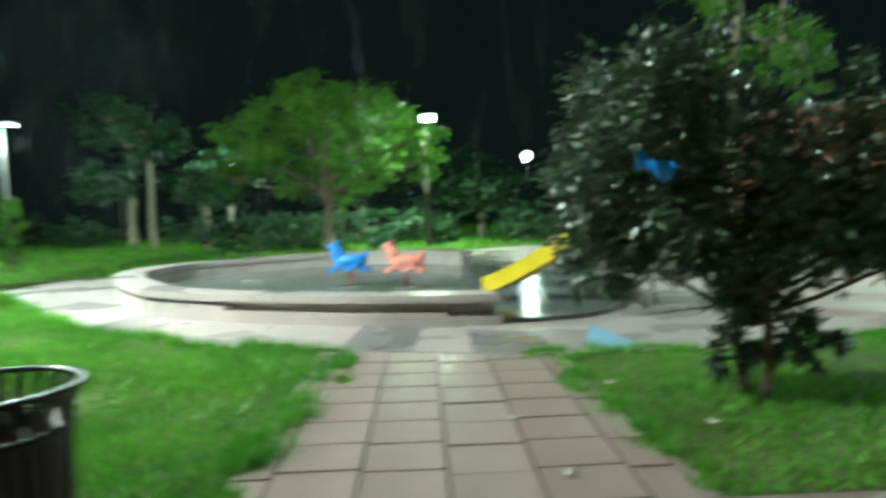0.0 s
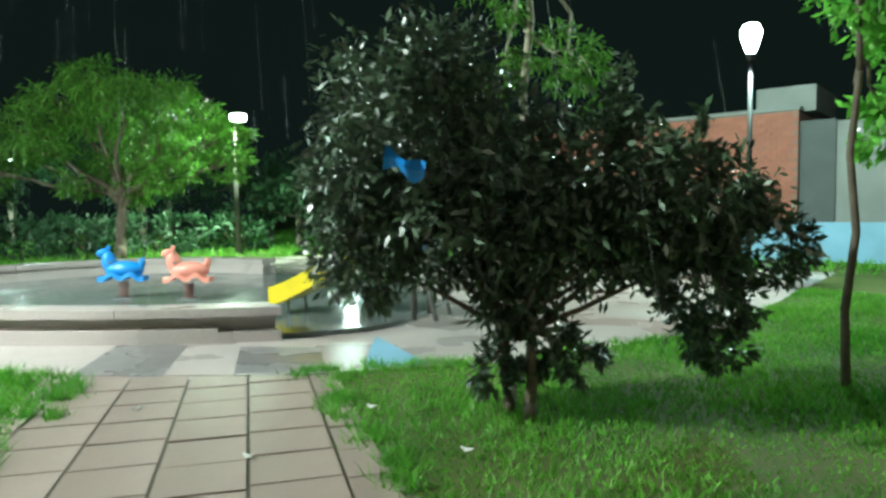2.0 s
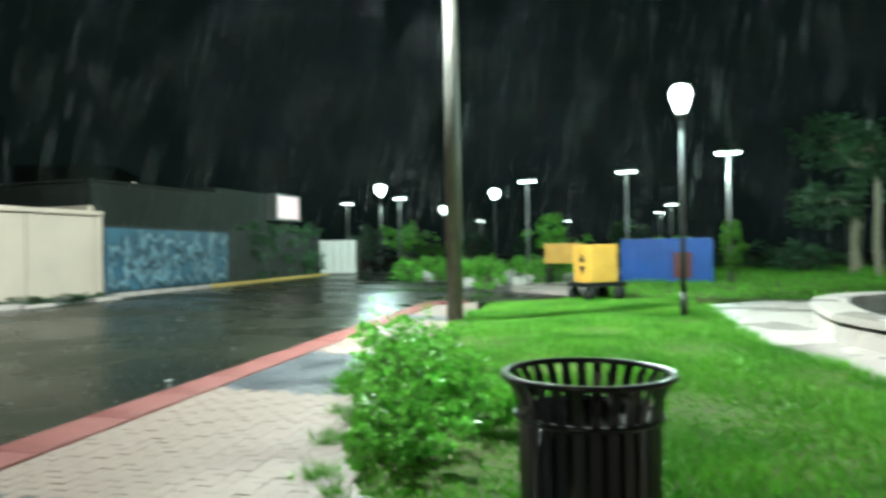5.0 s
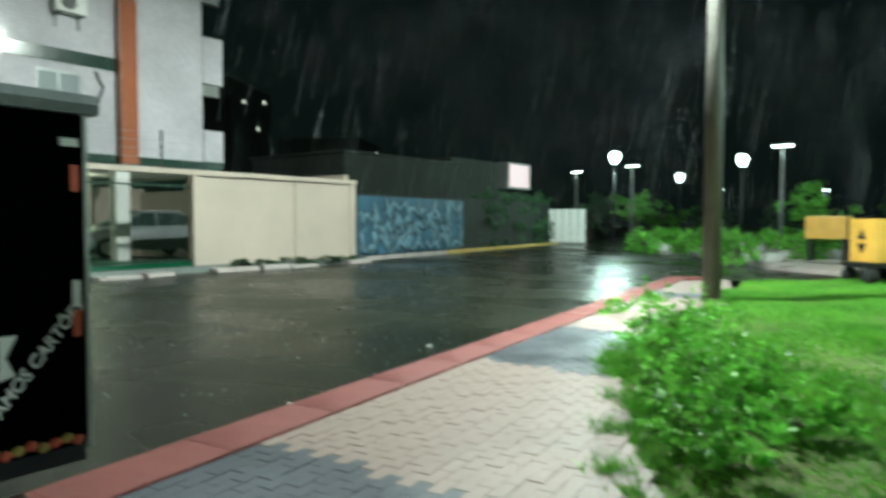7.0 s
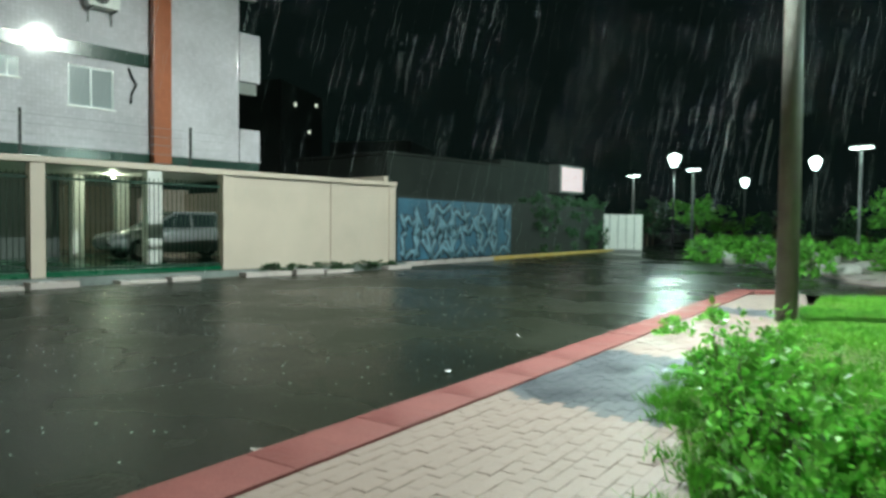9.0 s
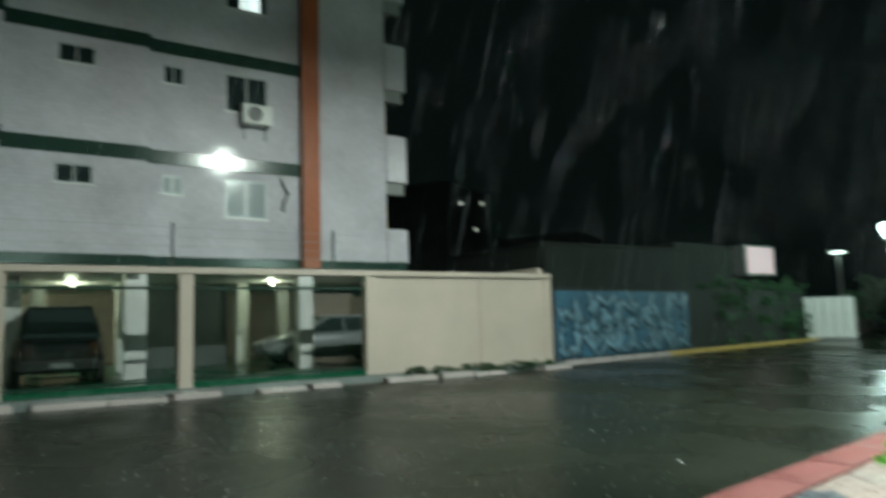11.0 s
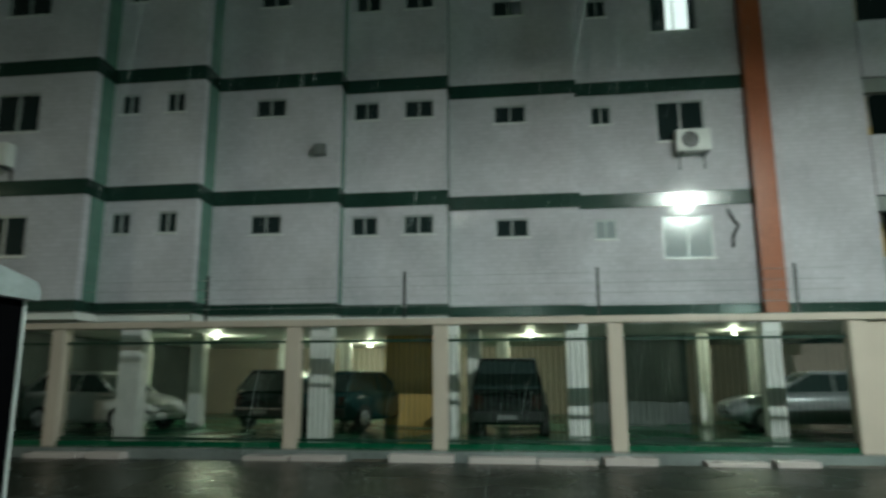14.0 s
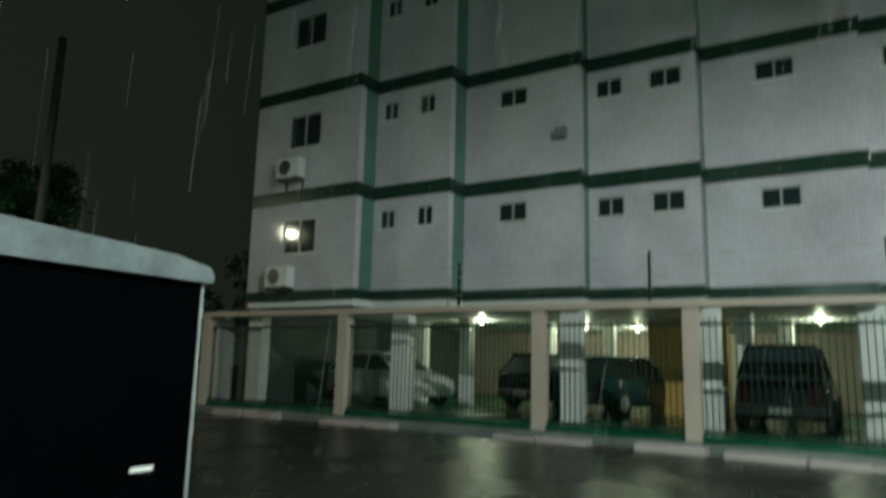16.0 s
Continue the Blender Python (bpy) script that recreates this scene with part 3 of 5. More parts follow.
for n, (fy, x0, x1, wins) in enumerate(SEGMENTS):
    holes = [(a, b, t - h + H * k, t + H * k) for a, b, t, h in wins for k in FLOORS]
    bm = B()
    wall_with_holes(bm, x0, x1, UNDER + 0.22, TOP, fy, fy + 0.22, holes)
    part("wall", bm, TILE_WHITE, building)
    nxt = SEGMENTS[n + 1][0] if n + 1 < len(SEGMENTS) else None
    if nxt:
        bm = B()
        box(bm, x1 - 0.2, x1 + 0.003, fy + 0.221, nxt + 0.2, UNDER + 0.22, TOP)
        part("return_wall", bm, TILE_SIDE, building, "green tiled return between the facade steps")
    # one dark-coloured sheet behind each facade step stands in for the unlit rooms
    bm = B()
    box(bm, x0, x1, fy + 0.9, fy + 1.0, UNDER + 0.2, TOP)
    part("dark_backing", bm, PLASTER_DARK, building)
    for k in range(5):
        z0, z1 = (2.95, 3.18) if k == 0 else (2.65 + H * k, 2.99 + H * k)
        z1 = min(z1, TOP - 0.01)
        bm = B()
        box(bm, x0 - (0.0 if n == 0 else -0.006), x1 + 0.04, fy - 0.035, (nxt or fy) + (0.03 if nxt else 0.0) - 0.036, z0, z1, 0.006)
        part("band", bm, TILE_GREEN, building, "dark green tiled floor band")
    for a, b, t, h in wins:
        for k in FLOORS:
            glass = PANE_PALE if (n == 5 and k == 0) else PANE
            window(building, a, b, t - h + H * k, t + H * k, fy, 2, glass)
# left end wall, roof, brown column and the right wing
bm = B()
box(bm, -12.7, -12.48, 14.38, 27.0, UNDER + 0.22, TOP)
part("end_wall", bm, TILE_WHITE, building)
bm = B()
box(bm, -12.7, 5.3, 17.3, 27.0, TOP - 0.15, TOP + 0.05)
part("roof", bm, PLASTER_DARK, building)
bm = B()
box(bm, 5.3, 5.78, 16.72, 17.3, 2.95, TOP + 0.2, 0.01)
part("column", bm, TILE_BROWN, building, "rust brown tiled column up the facade")
WING = 12.1
bm = B()
box(bm, 5.79, 7.95, 17.0, 17.22, 3.18, WING)
part("wing_wall", bm, TILE_WHITE, building)
bm = B()
box(bm, 5.79, 8.5, 18.0, 18.2, 3.18, WING)
part("wing_back_wall", bm, CREAM, building)
bm = B()
box(bm, 5.79, 8.5, 17.23, 27.0, WING - 0.15, WING)
part("wing_roof", bm, PLASTER_DARK, building)
bm = B()
box(bm, 8.3, 8.5, 18.21, 27.0, 3.18, WING - 0.16)
part("wing_side_wall", bm, TILE_WHITE, building)
bm = B()
box(bm, 5.8, 8.6, 16.97, 17.6, 2.95, 3.176)
part("band", bm, TILE_GREEN, building)
for k in range(4):
    z0 = 3.19 if k == 0 else 2.75 + H * k
    z1 = min(4.15 + H * k, WING - 0.16)
    bm = B()
    box(bm, 7.953, 8.62, 16.93, 17.05, z0, z1, 0.01)
    box(bm, 8.52, 8.62, 17.051, 18.6, z0, z1, 0.01)
    part("balcony_parapet", bm, TILE_WHITE, building, "white tiled balcony parapet")
    bm = B()
    box(bm, 7.953, 8.51, 17.06, 17.99, z0 + 0.02, z0 + 0.2)
    part("balcony_slab", bm, PLASTER, building)
    if k < 3:
        bm = B()
        box(bm, 7.953, 8.55, 17.02, 17.2, 5.2 + H * k, 5.54 + H * k)
        part("balcony_beam", bm, PLASTER, building)
        bm = B()
        box(bm, 8.0, 8.48, 17.95, 17.998, z0 + 0.25, z0 + 1.95, 0.01)
        part("balcony_door", bm, OCHRE, building, "ochre balcony door")
# slab and garage under the block
bm = B()
box(bm, -12.7, 9.0, 17.25, 27.5, 2.78, 2.948)
part("garage_slab", bm, WHITE, building, "pale slab over the garage")
for fy, x0, x1, wins in SEGMENTS:
    if fy < 17:
        bm = B()
        box(bm, x0 + 0.01, x1 - 0.01, fy + 0.05, 17.249, 2.78, 2.948)
        part("garage_slab", bm, WHITE, building)
bm = B()
box(bm, -13.5, 11.7, 14.76, 27.6, -0.2, 0.29)
part("garage_floor", bm, GARAGE_FLOOR, building, "wet dark garage floor")
bm = B()
box(bm, 1.9, 4.6, 21.5, 21.65, 0.291, 2.775)
part("garage_wall", bm, PLASTER_DARK, building)
bm = B()
box(bm, -3.9, -1.9, 20.4, 20.6, 0.291, 2.775)
part("garage_wall", bm, OCHRE, building, "ochre stair wall in the garage")
bm = B()
box(bm, -13.5, 11.7, 27.3, 27.5, 0.291, 2.775)
part("garage_wall", bm, CREAM, building, "cream back wall of the garage")
bm = B()
box(bm, -13.5, -13.3, 14.8, 27.3, 0.291, 3.1)
part("garage_wall", bm, PLASTER_DARK, building)
bm = B()
box(bm, 11.5, 11.7, 14.8, 27.3, 0.291, 2.6)
part("garage_wall", bm, CREAM, building)
for cx, cy, w in ((-14.4, 15.0, 0.2), (-12.75, 14.75, 0.24), (-8.35, 15.2, 0.24), (-4.4, 16.1, 0.24), (-1.65, 16.75, 0.24), (1.26, 17.3, 0.24), (5.51, 17.3, 0.2), (-8.76, 19.0, 0.17), (-7.2, 21.4, 0.17), (-5.6, 22.4, 0.17), (-11.2, 20.4, 0.17),
               (-1.2, 18.6, 0.16), (-0.6, 21.2, 0.17), (1.5, 21.0, 0.15), (4.9, 21.0, 0.17), (6.3, 21.2, 0.17), (8.2, 17.8, 0.17)):
    bm = B()
    box(bm, cx - w, cx + w, cy - 0.17, cy + 0.17, 0.291, 2.777, 0.015)
    part("pillar", bm, WHITE, building, "white garage pillar")

# ---------------------------------------------------------------- fence and plain boundary wall
FY, FB, FT = 14.35, 0.24, 2.68
fence = thing("fence", "cream concrete posts and beam with dark green vertical bars", "fence")
POSTS = (-14.4, -9.55, -4.47, -1.52, 1.8, 6.06)
for px in POSTS:
    bm = B()
    box(bm, px - 0.14, px + 0.14, FY - 0.02, FY + 0.26, FB, FT - 0.1, 0.012)
    part("post", bm, CREAM, fence)
bm = B()
box(bm, -40, 11.8, FY - 0.06, FY + 0.3, FT - 0.098, FT + 0.03, 0.012)
part("beam", bm, CREAM, fence)
for px in (-40, -34, -28, -22, -18):
    bm = B()
    box(bm, px - 0.14, px + 0.14, FY, FY + 0.26, FB, FT - 0.1, 0.012)
    part("post", bm, CREAM, fence)
bm = B()
tube(bm, (0, 0, 0), (0, 0, 2.06), 0.0095, seg=6)
bar_mesh = mesh_of("bar", bm, GRILLE)
spans = list(zip(POSTS, POSTS[1:]))
for a, b in spans:
    k = int((b - a - 0.3) / 0.105)
    for i in range(k):
        ob = new("bar", bar_mesh)
        ob.parent = fence
        ob.location = (a + 0.14 + (b - a - 0.28) * (i + 0.5) / k, FY + 0.12, FB + 0.1)
    for z in (FB + 0.12, FT - 0.42):
        bm = B()
        box(bm, a + 0.141, b - 0.141, FY + 0.1, FY + 0.14, z, z + 0.05)
        part("rail", bm, GRILLE, fence)
    bm = B()
    box(bm, a + 0.141, b - 0.141, FY + 0.04, FY + 0.2, FB, FB + 0.1, 0.01)
    part("plinth", bm, GARAGE_FLOOR, fence)
boundary = thing("boundary_wall", "smooth cream boundary wall with a capped top", "wall")
for a, b in ((6.2, 9.28), (9.5, 11.55)):
    bm = B()
    box(bm, a, b, FY + 0.04, FY + 0.2, FB, FT - 0.1)
    part("panel", bm, CREAM, boundary)
for a, b in ((9.28, 9.5), (11.55, 11.8)):
    bm = B()
    box(bm, a + 0.002, b - 0.002, FY - 0.01, FY + 0.24, FB, FT - 0.1, 0.01)
    part("pilaster", bm, CREAM, boundary)
bm = B()
box(bm, 11.6, 11.78, FY + 0.32, 24, 0.2, 2.9)
part("side_wall", bm, CREAM, boundary)
for px in (-6.4, -2.25, 1.53, 5.14):
    post = thing("wire_post", "thin dark steel post for the fence wire", "post", (px, FY + 0.12, FT + 0.03), group="wire posts")
    bm = B()
    box(bm, -0.025, 0.025, -0.02, 0.02, 0, 0.95)
    part("upright", bm, BLACK, post)
    for i in range(4):
        bm = B()
        tube(bm, (-0.07, 0, 0.25 + 0.2 * i), (0.07, 0, 0.25 + 0.2 * i), 0.012, seg=6)
        part("insulator", bm, WHITE, post)

for i in range(4):
    bm = B()
    tube(bm, (-14.4, FY + 0.1, FT + 0.28 + 0.2 * i), (6.0, FY + 0.1, FT + 0.28 + 0.2 * i), 0.004, seg=5)
    solid("fence_wire", bm, STEEL, "thin steel security wire above the fence", "wire", group="fence wires")

# ---------------------------------------------------------------- cooling units on the facade


def cooling_unit(x, y, z, group="cooling units"):
    t = thing("air_conditioner", "white outdoor cooling unit on a bracket under the window", "air conditioner", (x, y, z), group=group)
    bm = B()
    box(bm, -0.38, 0.38, -0.33, -0.05, 0.06, 0.58, 0.02)
    body = part("casing", bm, WHITE, t)
    bm = B()
    got = bmesh.ops.create_circle(bm, cap_ends=True, segments=24, radius=0.2)
    bmesh.ops.transform(bm, matrix=pose(-0.08, -0.336, 0.32, 90, 0, 0), verts=bm.verts[:])
    part("fan_opening", bm, BLACK, body)
    for i in range(4):
        bm = B()
        lathe(bm, [(0.05 + 0.045 * i, -0.004), (0.055 + 0.045 * i, 0.0), (0.05 + 0.045 * i, 0.004)], 20)
        bmesh.ops.transform(bm, matrix=pose(-0.08, -0.345, 0.32, 90, 0, 0), verts=bm.verts[:])
        part("guard_ring", bm, STEEL, body)
    for sx in (-0.28, 0.28):
        bm = B()
        box(bm, sx - 0.02, sx + 0.02, -0.36, 0.0, 0.0, 0.045)
        box(bm, sx - 0.02, sx + 0.02, -0.03, 0.0, -0.3, -0.001)
        part("bracket", bm, BLACK, t)
    return t


cooling_unit(4.05, 17.0, 6.62)
cooling_unit(-11.35, 14.15, 3.2)
cooling_unit(-11.2, 14.15, 6.0)
bm = B()
for a, b in (((4.75, 16.96, 5.35), (4.85, 16.96, 5.1)), ((4.85, 16.96, 5.1), (4.95, 16.96, 4.95)), ((4.95, 16.96, 4.95), (4.82, 16.96, 4.7)), ((4.82, 16.96, 4.7), (4.8, 16.96, 4.45))):
    tube(bm, a, b, 0.03, seg=8)
solid("drain_hose", bm, BLACK, "dark drain hose hanging on the white tiles", "hose")
bm = B()
box(bm, -4.55, -4.28, 15.4, 15.575, 6.55, 6.8, 0.01)
solid("meter_box", bm, STEEL, "small grey metal box on the facade", "box")
bm = B()
box(bm, 3.68, 4.2, 17.035, 17.043, 9.88, 10.78)
solid("lit_curtain", bm, WINDOW_GLOW, "white curtain glowing in an upper window", "curtain")
for gx, gy in ((-8.6, 19.6), (-3.6, 22.6), (0.2, 21.0), (5.4, 19.6), (-6.4, 22.5), (-5.2, 24.0)):
    t = thing("garage_lamp", "small bright bulb on the garage ceiling", "lamp", (gx, gy, 2.78), group="garage lamps")
    bm = B()
    lathe(bm, [(0.001, 0), (0.06, 0), (0.06, -0.03), (0.05, -0.035)], 12)
    part("socket", bm, WHITE, t)
    bm = B()
    ball(bm, (0, 0, -0.09), 0.05, sub=1)
    part("bulb", bm, GARAGE_GLOW, t).visible_shadow = False

# ---------------------------------------------------------------- cars in the garage


def car(label, at, rz, paint, tall=0.0, name="car", length=4.2, rear=False):
    c = thing(name, label, "car", at, rz, group="parked cars")
    L, W = length / 2, 0.86
    st = [(-L, 0.72, 0.42, 0.72), (-L + 0.1, 0.8, 0.3, 0.92 + tall * 0.3), (-L * 0.6, W, 0.24, 0.98 + tall * 0.3), (0, W, 0.22, 0.96 + tall * 0.3), (L * 0.45, W, 0.24, 0.93 + tall * 0.3),
          (L * 0.8, 0.83, 0.26, 0.82 + tall * 0.35), (L - 0.08, 0.76, 0.3, 0.7 + tall * 0.35), (L, 0.66, 0.4, 0.6 + tall * 0.3)]
    bm = B()
    rings = []
    for x, w, z0, z1 in st:
        pr = [(-w * 0.92, z0), (-w, z0 + 0.12), (-w, z1 - 0.18), (-w * 0.93, z1 - 0.02), (-w * 0.6, z1 + 0.02), (w * 0.6, z1 + 0.02), (w * 0.93, z1 - 0.02), (w, z1 - 0.18), (w, z0 + 0.12), (w * 0.92, z0)]
        rings.append([bm.verts.new((x, y, z)) for y, z in pr])
    for a, b in zip(rings, rings[1:]):
        for i in range(10):
            bm.faces.new((a[i], a[(i + 1) % 10], b[(i + 1) % 10], b[i])).smooth = True
    bm.faces.new(rings[0])
    bm.faces.new(rings[-1][::-1])
    body = part("body", bm, paint, c)
    zb, zt = 0.95 + tall * 0.3, 1.42 + tall
    xs = (-L * 0.97 if tall else -L * 0.8, -L * 0.72 if tall else -L * 0.45, L * 0.12, L * 0.48)
    bm = B()
    lo = [bm.verts.new((x, y, zb)) for x, y in ((xs[0], -0.74), (xs[3], -0.74), (xs[3], 0.74), (xs[0], 0.74))]
    hi = [bm.verts.new((x, y, zt - 0.06)) for x, y in ((xs[1], -0.6), (xs[2], -0.6), (xs[2], 0.6), (xs[1], 0.6))]
    for i in range(4):
        bm.faces.new((lo[i], lo[(i + 1) % 4], hi[(i + 1) % 4], hi[i]))
    bm.faces.new(hi)
    bm.faces.new(lo[::-1])
    part("window_glass", bm, PANE, c)
    bm = B()
    box(bm, xs[1] - 0.05, xs[2] + 0.05, -0.62, 0.62, zt - 0.08, zt, 0.03)
    posts = []
    for sx, ex in ((xs[0], xs[1]), (xs[3], xs[2])):
        for sy in (-1, 1):
            posts.append(((sx, sy * 0.745, zb - 0.02), (ex, sy * 0.61, zt - 0.05), 0.035))
    for sy in (-1, 1):
        posts.append(((-0.2, sy * 0.75, zb - 0.02), (-0.2, sy * 0.61, zt - 0.05), 0.03))
    part("roof", bm, paint, c)
    for foot, top, r in posts:
        part("roof_post", tube(B(), foot, top, r, seg=6), paint, c)
    for wx in (-L * 0.62, L * 0.62):
        for sy in (-1, 1):
            wheel = thing("wheel", "", "", (wx, sy * 0.8, 0.31 + tall * 0.1))
            wheel.parent = c
            bm = B()
            r = 0.31 + tall * 0.1
            lathe(bm, [(r * 0.62, -0.09), (r * 0.94, -0.1), (r, -0.06), (r, 0.06), (r * 0.94, 0.1), (r * 0.62, 0.09)], 20)
            bmesh.ops.transform(bm, matrix=pose(0, 0, 0, 90, 0, 0), verts=bm.verts[:])
            part("tyre", bm, RUBBER, wheel)
            bm = B()
            lathe(bm, [(0.001, 0.05 * sy), (r * 0.3, 0.06 * sy), (r * 0.64, 0.075 * sy)], 16)
            bmesh.ops.transform(bm, matrix=pose(0, 0, 0, -90, 0, 0), verts=bm.verts[:])
            part("rim", bm, ALU, wheel)
    for sy in (-1, 1):
        bm = B()
        ball(bm, (L - 0.1, sy * 0.56, 0.62 + tall * 0.3), 0.1, 0.14, 0.07, 1)
        part("headlight", bm, CLEAR_LENS, c)
        bm = B()
        box(bm, -L - 0.005, -L + 0.1, sy * 0.62 - 0.08, sy * 0.62 + 0.08, 0.62, 0.82 + tall * 0.4, 0.02)
        part("tail_light", bm, RED_LENS, c)
    bm = B()
    box(bm, -L - 0.03, -L + 0.12, -0.74, 0.74, 0.34, 0.56, 0.04)
    part("bumper", bm, paint if not tall else BLACK, c)
    bm = B()
    box(bm, -L - 0.04, -L - 0.031, -0.2, 0.2, 0.4, 0.5)
    part("plate", bm, STEEL, c)
    return c


car("black tall car parked nose-in behind the fence bars", (-0.32, 18.4, 0.29), 90, CAR_BLACK, 0.3, length=4.4)
car("white hatchback parked sideways in the garage", (-10.75, 18.0, 0.29), -10, CAR_WHITE, 0.05, length=3.9)
car("silver saloon parked sideways beside a pillar", (6.95, 18.9, 0.29), 176, CAR_SILVER, 0.0, length=4.3)
car("dark car parked deep in the garage", (-6.3, 20.2, 0.29), 80, CAR_BLACK, 0.1, length=4.1)
car("dark green car parked deep in the garage", (-4.5, 19.9, 0.29), 75, CAR_GREEN, 0.05, length=4.1)

# ---------------------------------------------------------------- black trailer by the kerb
TX, TY0, TY1, TZ = -2.5, 1.94, 4.5, 1.95
trailer = thing("food_trailer", "black food trailer with a pale curved roof edge and printed side", "trailer", (0, 0, 0))
bm = B()
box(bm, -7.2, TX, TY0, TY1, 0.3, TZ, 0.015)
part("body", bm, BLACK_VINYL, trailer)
bm = B()
pr = [(-0.05, 0.0), (-0.055, 0.05), (-0.02, 0.1), (0.25, 0.15), (1.28, 0.2), (2.31, 0.15), (2.58, 0.1), (2.615, 0.05), (2.61, 0.0)]
rings = [[bm.verts.new((x, TY0 + y, TZ + z)) for y, z in pr] for x in (-7.25, TX + 0.05)]
for i in range(len(pr) - 1):
    bm.faces.new((rings[0][i], rings[0][i + 1], rings[1][i + 1], rings[1][i]))
bm.faces.new(rings[0])
bm.faces.new(rings[1][::-1])
bm.faces.new((rings[0][0], rings[1][0], rings[1][-1], rings[0][-1]))
part("roof_cap", bm, CAP, trailer, "pale wet roof cap")
for ty in (TY0, TY1):
    bm = B()
    box(bm, TX - 0.012, TX + 0.008, ty - 0.008, ty + 0.012, 0.28, TZ - 0.002)
    part("corner_trim", bm, ALU, trailer, "thin bright corner trim")
bm = B()
box(bm, -7.2, TX, TY0 + 0.05, TY1 - 0.05, 0.2, 0.299)
part("chassis", bm, BLACK, trailer)
for wx in (-5.4, -4.6):
    for wy in (TY0 + 0.35, TY1 - 0.25):
        wheel = thing("wheel", "", "", (wx, wy, 0.16))
        wheel.parent = trailer
        bm = B()
        lathe(bm, [(0.15, -0.08), (0.26, -0.09), (0.28, -0.05), (0.28, 0.05), (0.26, 0.09), (0.15, 0.08)], 20)
        bmesh.ops.transform(bm, matrix=pose(0, 0, 0, 90, 0, 0), verts=bm.verts[:])
        part("tyre", bm, RUBBER, wheel)
        bm = B()
        lathe(bm, [(0.001, 0.03), (0.16, 0.05)], 16)
        bmesh.ops.transform(bm, matrix=pose(0, 0, 0, 90, 0, 0), verts=bm.verts[:])
        part("rim", bm, STEEL, wheel)
for z0, m in ((1.83, LOGO_WHITE), (1.7, LOGO_RED), (1.13, LOGO_WHITE), (0.98, LOGO_RED)):
    bm = B()
    box(bm, TX - 0.12 if m is LOGO_WHITE and z0 > 1.5 else TX - 0.075, TX - 0.035, TY0 - 0.006, TY0 - 0.001, z0 - (0.04 if z0 > 1.8 else 0.13), z0)
    part("reflector", bm, m, trailer, "red and white reflector strip")
bm = B()
box(bm, TX + 0.001, TX + 0.006, TY1 - 0.4, TY1 - 0.25, 0.8, 0.83)
part("reflector", bm, LOGO_WHITE, trailer)
bm = B()
box(bm, TX + 0.001, TX + 0.02, TY0 + 0.5, TY0 + 0.75, 0.62, 0.68, 0.004)
part("tail_light", bm, RED_LENS, trailer)


def disc(bm, r0, r1, seg=48):
    a = [bm.verts.new((r1 * math.cos(2 * math.pi * i / seg), 0, r1 * math.sin(2 * math.pi * i / seg))) for i in range(seg)]
    if r0:
        b = [bm.verts.new((r0 * math.cos(2 * math.pi * i / seg), 0, r0 * math.sin(2 * math.pi * i / seg))) for i in range(seg)]
        for i in range(seg):
            bm.faces.new((a[i], a[(i + 1) % seg], b[(i + 1) % seg], b[i]))
    else:
        bm.faces.new(a)
    return bm


logo = thing("printed_logo", "", "", (-3.24, TY0 - 0.004, 0.83))
logo.parent = trailer
part("disc", disc(B(), 0, 0.3), LOGO_RED, logo)
ring = part("ring", disc(B(), 0.3, 0.325), LOGO_WHITE, logo)
ring.location = (0, -0.002, 0)
bm = B()
box(bm, -0.33, 0.33, -0.004, -0.002, -0.1, 0.08)
part("band", bm, BLACK_VINYL, logo)
for i in range(7):
    bm = B()
    box(bm, -0.3 + 0.088 * i, -0.235 + 0.088 * i, -0.006, -0.0045, 0.02, 0.07)
    box(bm, -0.3 + 0.088 * i, -0.235 + 0.088 * i, -0.006, -0.0045, -0.09, -0.005)
    part("mark", bm, LOGO_GOLD, logo)
bm = B()
vs = [bm.verts.new((x, -0.003, z)) for x, z in ((0.28, -0.16), (0.4, -0.13), (0.36, -0.04), (0.41, 0.06), (0.3, 0.06))]
bm.faces.new(vs)
part("ribbon_end", bm, LOGO_WHITE, logo)
txt = bpy.data.curves.new("lettering", "FONT")
txt.body, txt.size, txt.extrude, txt.shear = "ACEITAMOS CARTÕES", 0.084, 0.001, 0.25
txt.offset = 0.0018
txt.materials.append(LOGO_WHITE)
lettering = new("lettering", txt)
lettering.parent = trailer
lettering.matrix_basis = Matrix.Translation((-3.05, TY0 - 0.004, 0.33)) @ pose(0, 0, 0, 90, 0, 0) @ pose(0, 0, 0, 0, 0, 51.5)
for i in range(9):
    bm = B()
    ball(bm, (-3.0 + 0.055 * i, TY0 - 0.003, 0.34 + 0.012 * math.sin(i * 2.1)), 0.035, 0.003, 0.028, 1)
    part("printed_fleck", bm, LOGO_GOLD if i % 2 else LOGO_RED, trailer)

# ---------------------------------------------------------------- poles and lamps
pole = thing("utility_pole", "weathered round concrete street pole standing in the grass edge", "pole", (8.3, 2.05, -0.05))
bm = B()
tube(bm, (0, 0, 0), (-0.06, 0, 9.3), 0.165, 0.11, 20)
part("shaft", bm, POLE_CONC, pole)
bm = B()
limb(bm, (-0.05, 0, 9.0), (-1.4, 1.15, 9.15), 0.04, 0.035, 0.0, 3, 10)
part("arm", bm, STEEL, pole)
bm = B()
ball(bm, (-1.4, 1.15, 9.2), 0.36, 0.36, 0.09, 2)
head = part("lamp_head", bm, STEEL, pole)
bm = B()
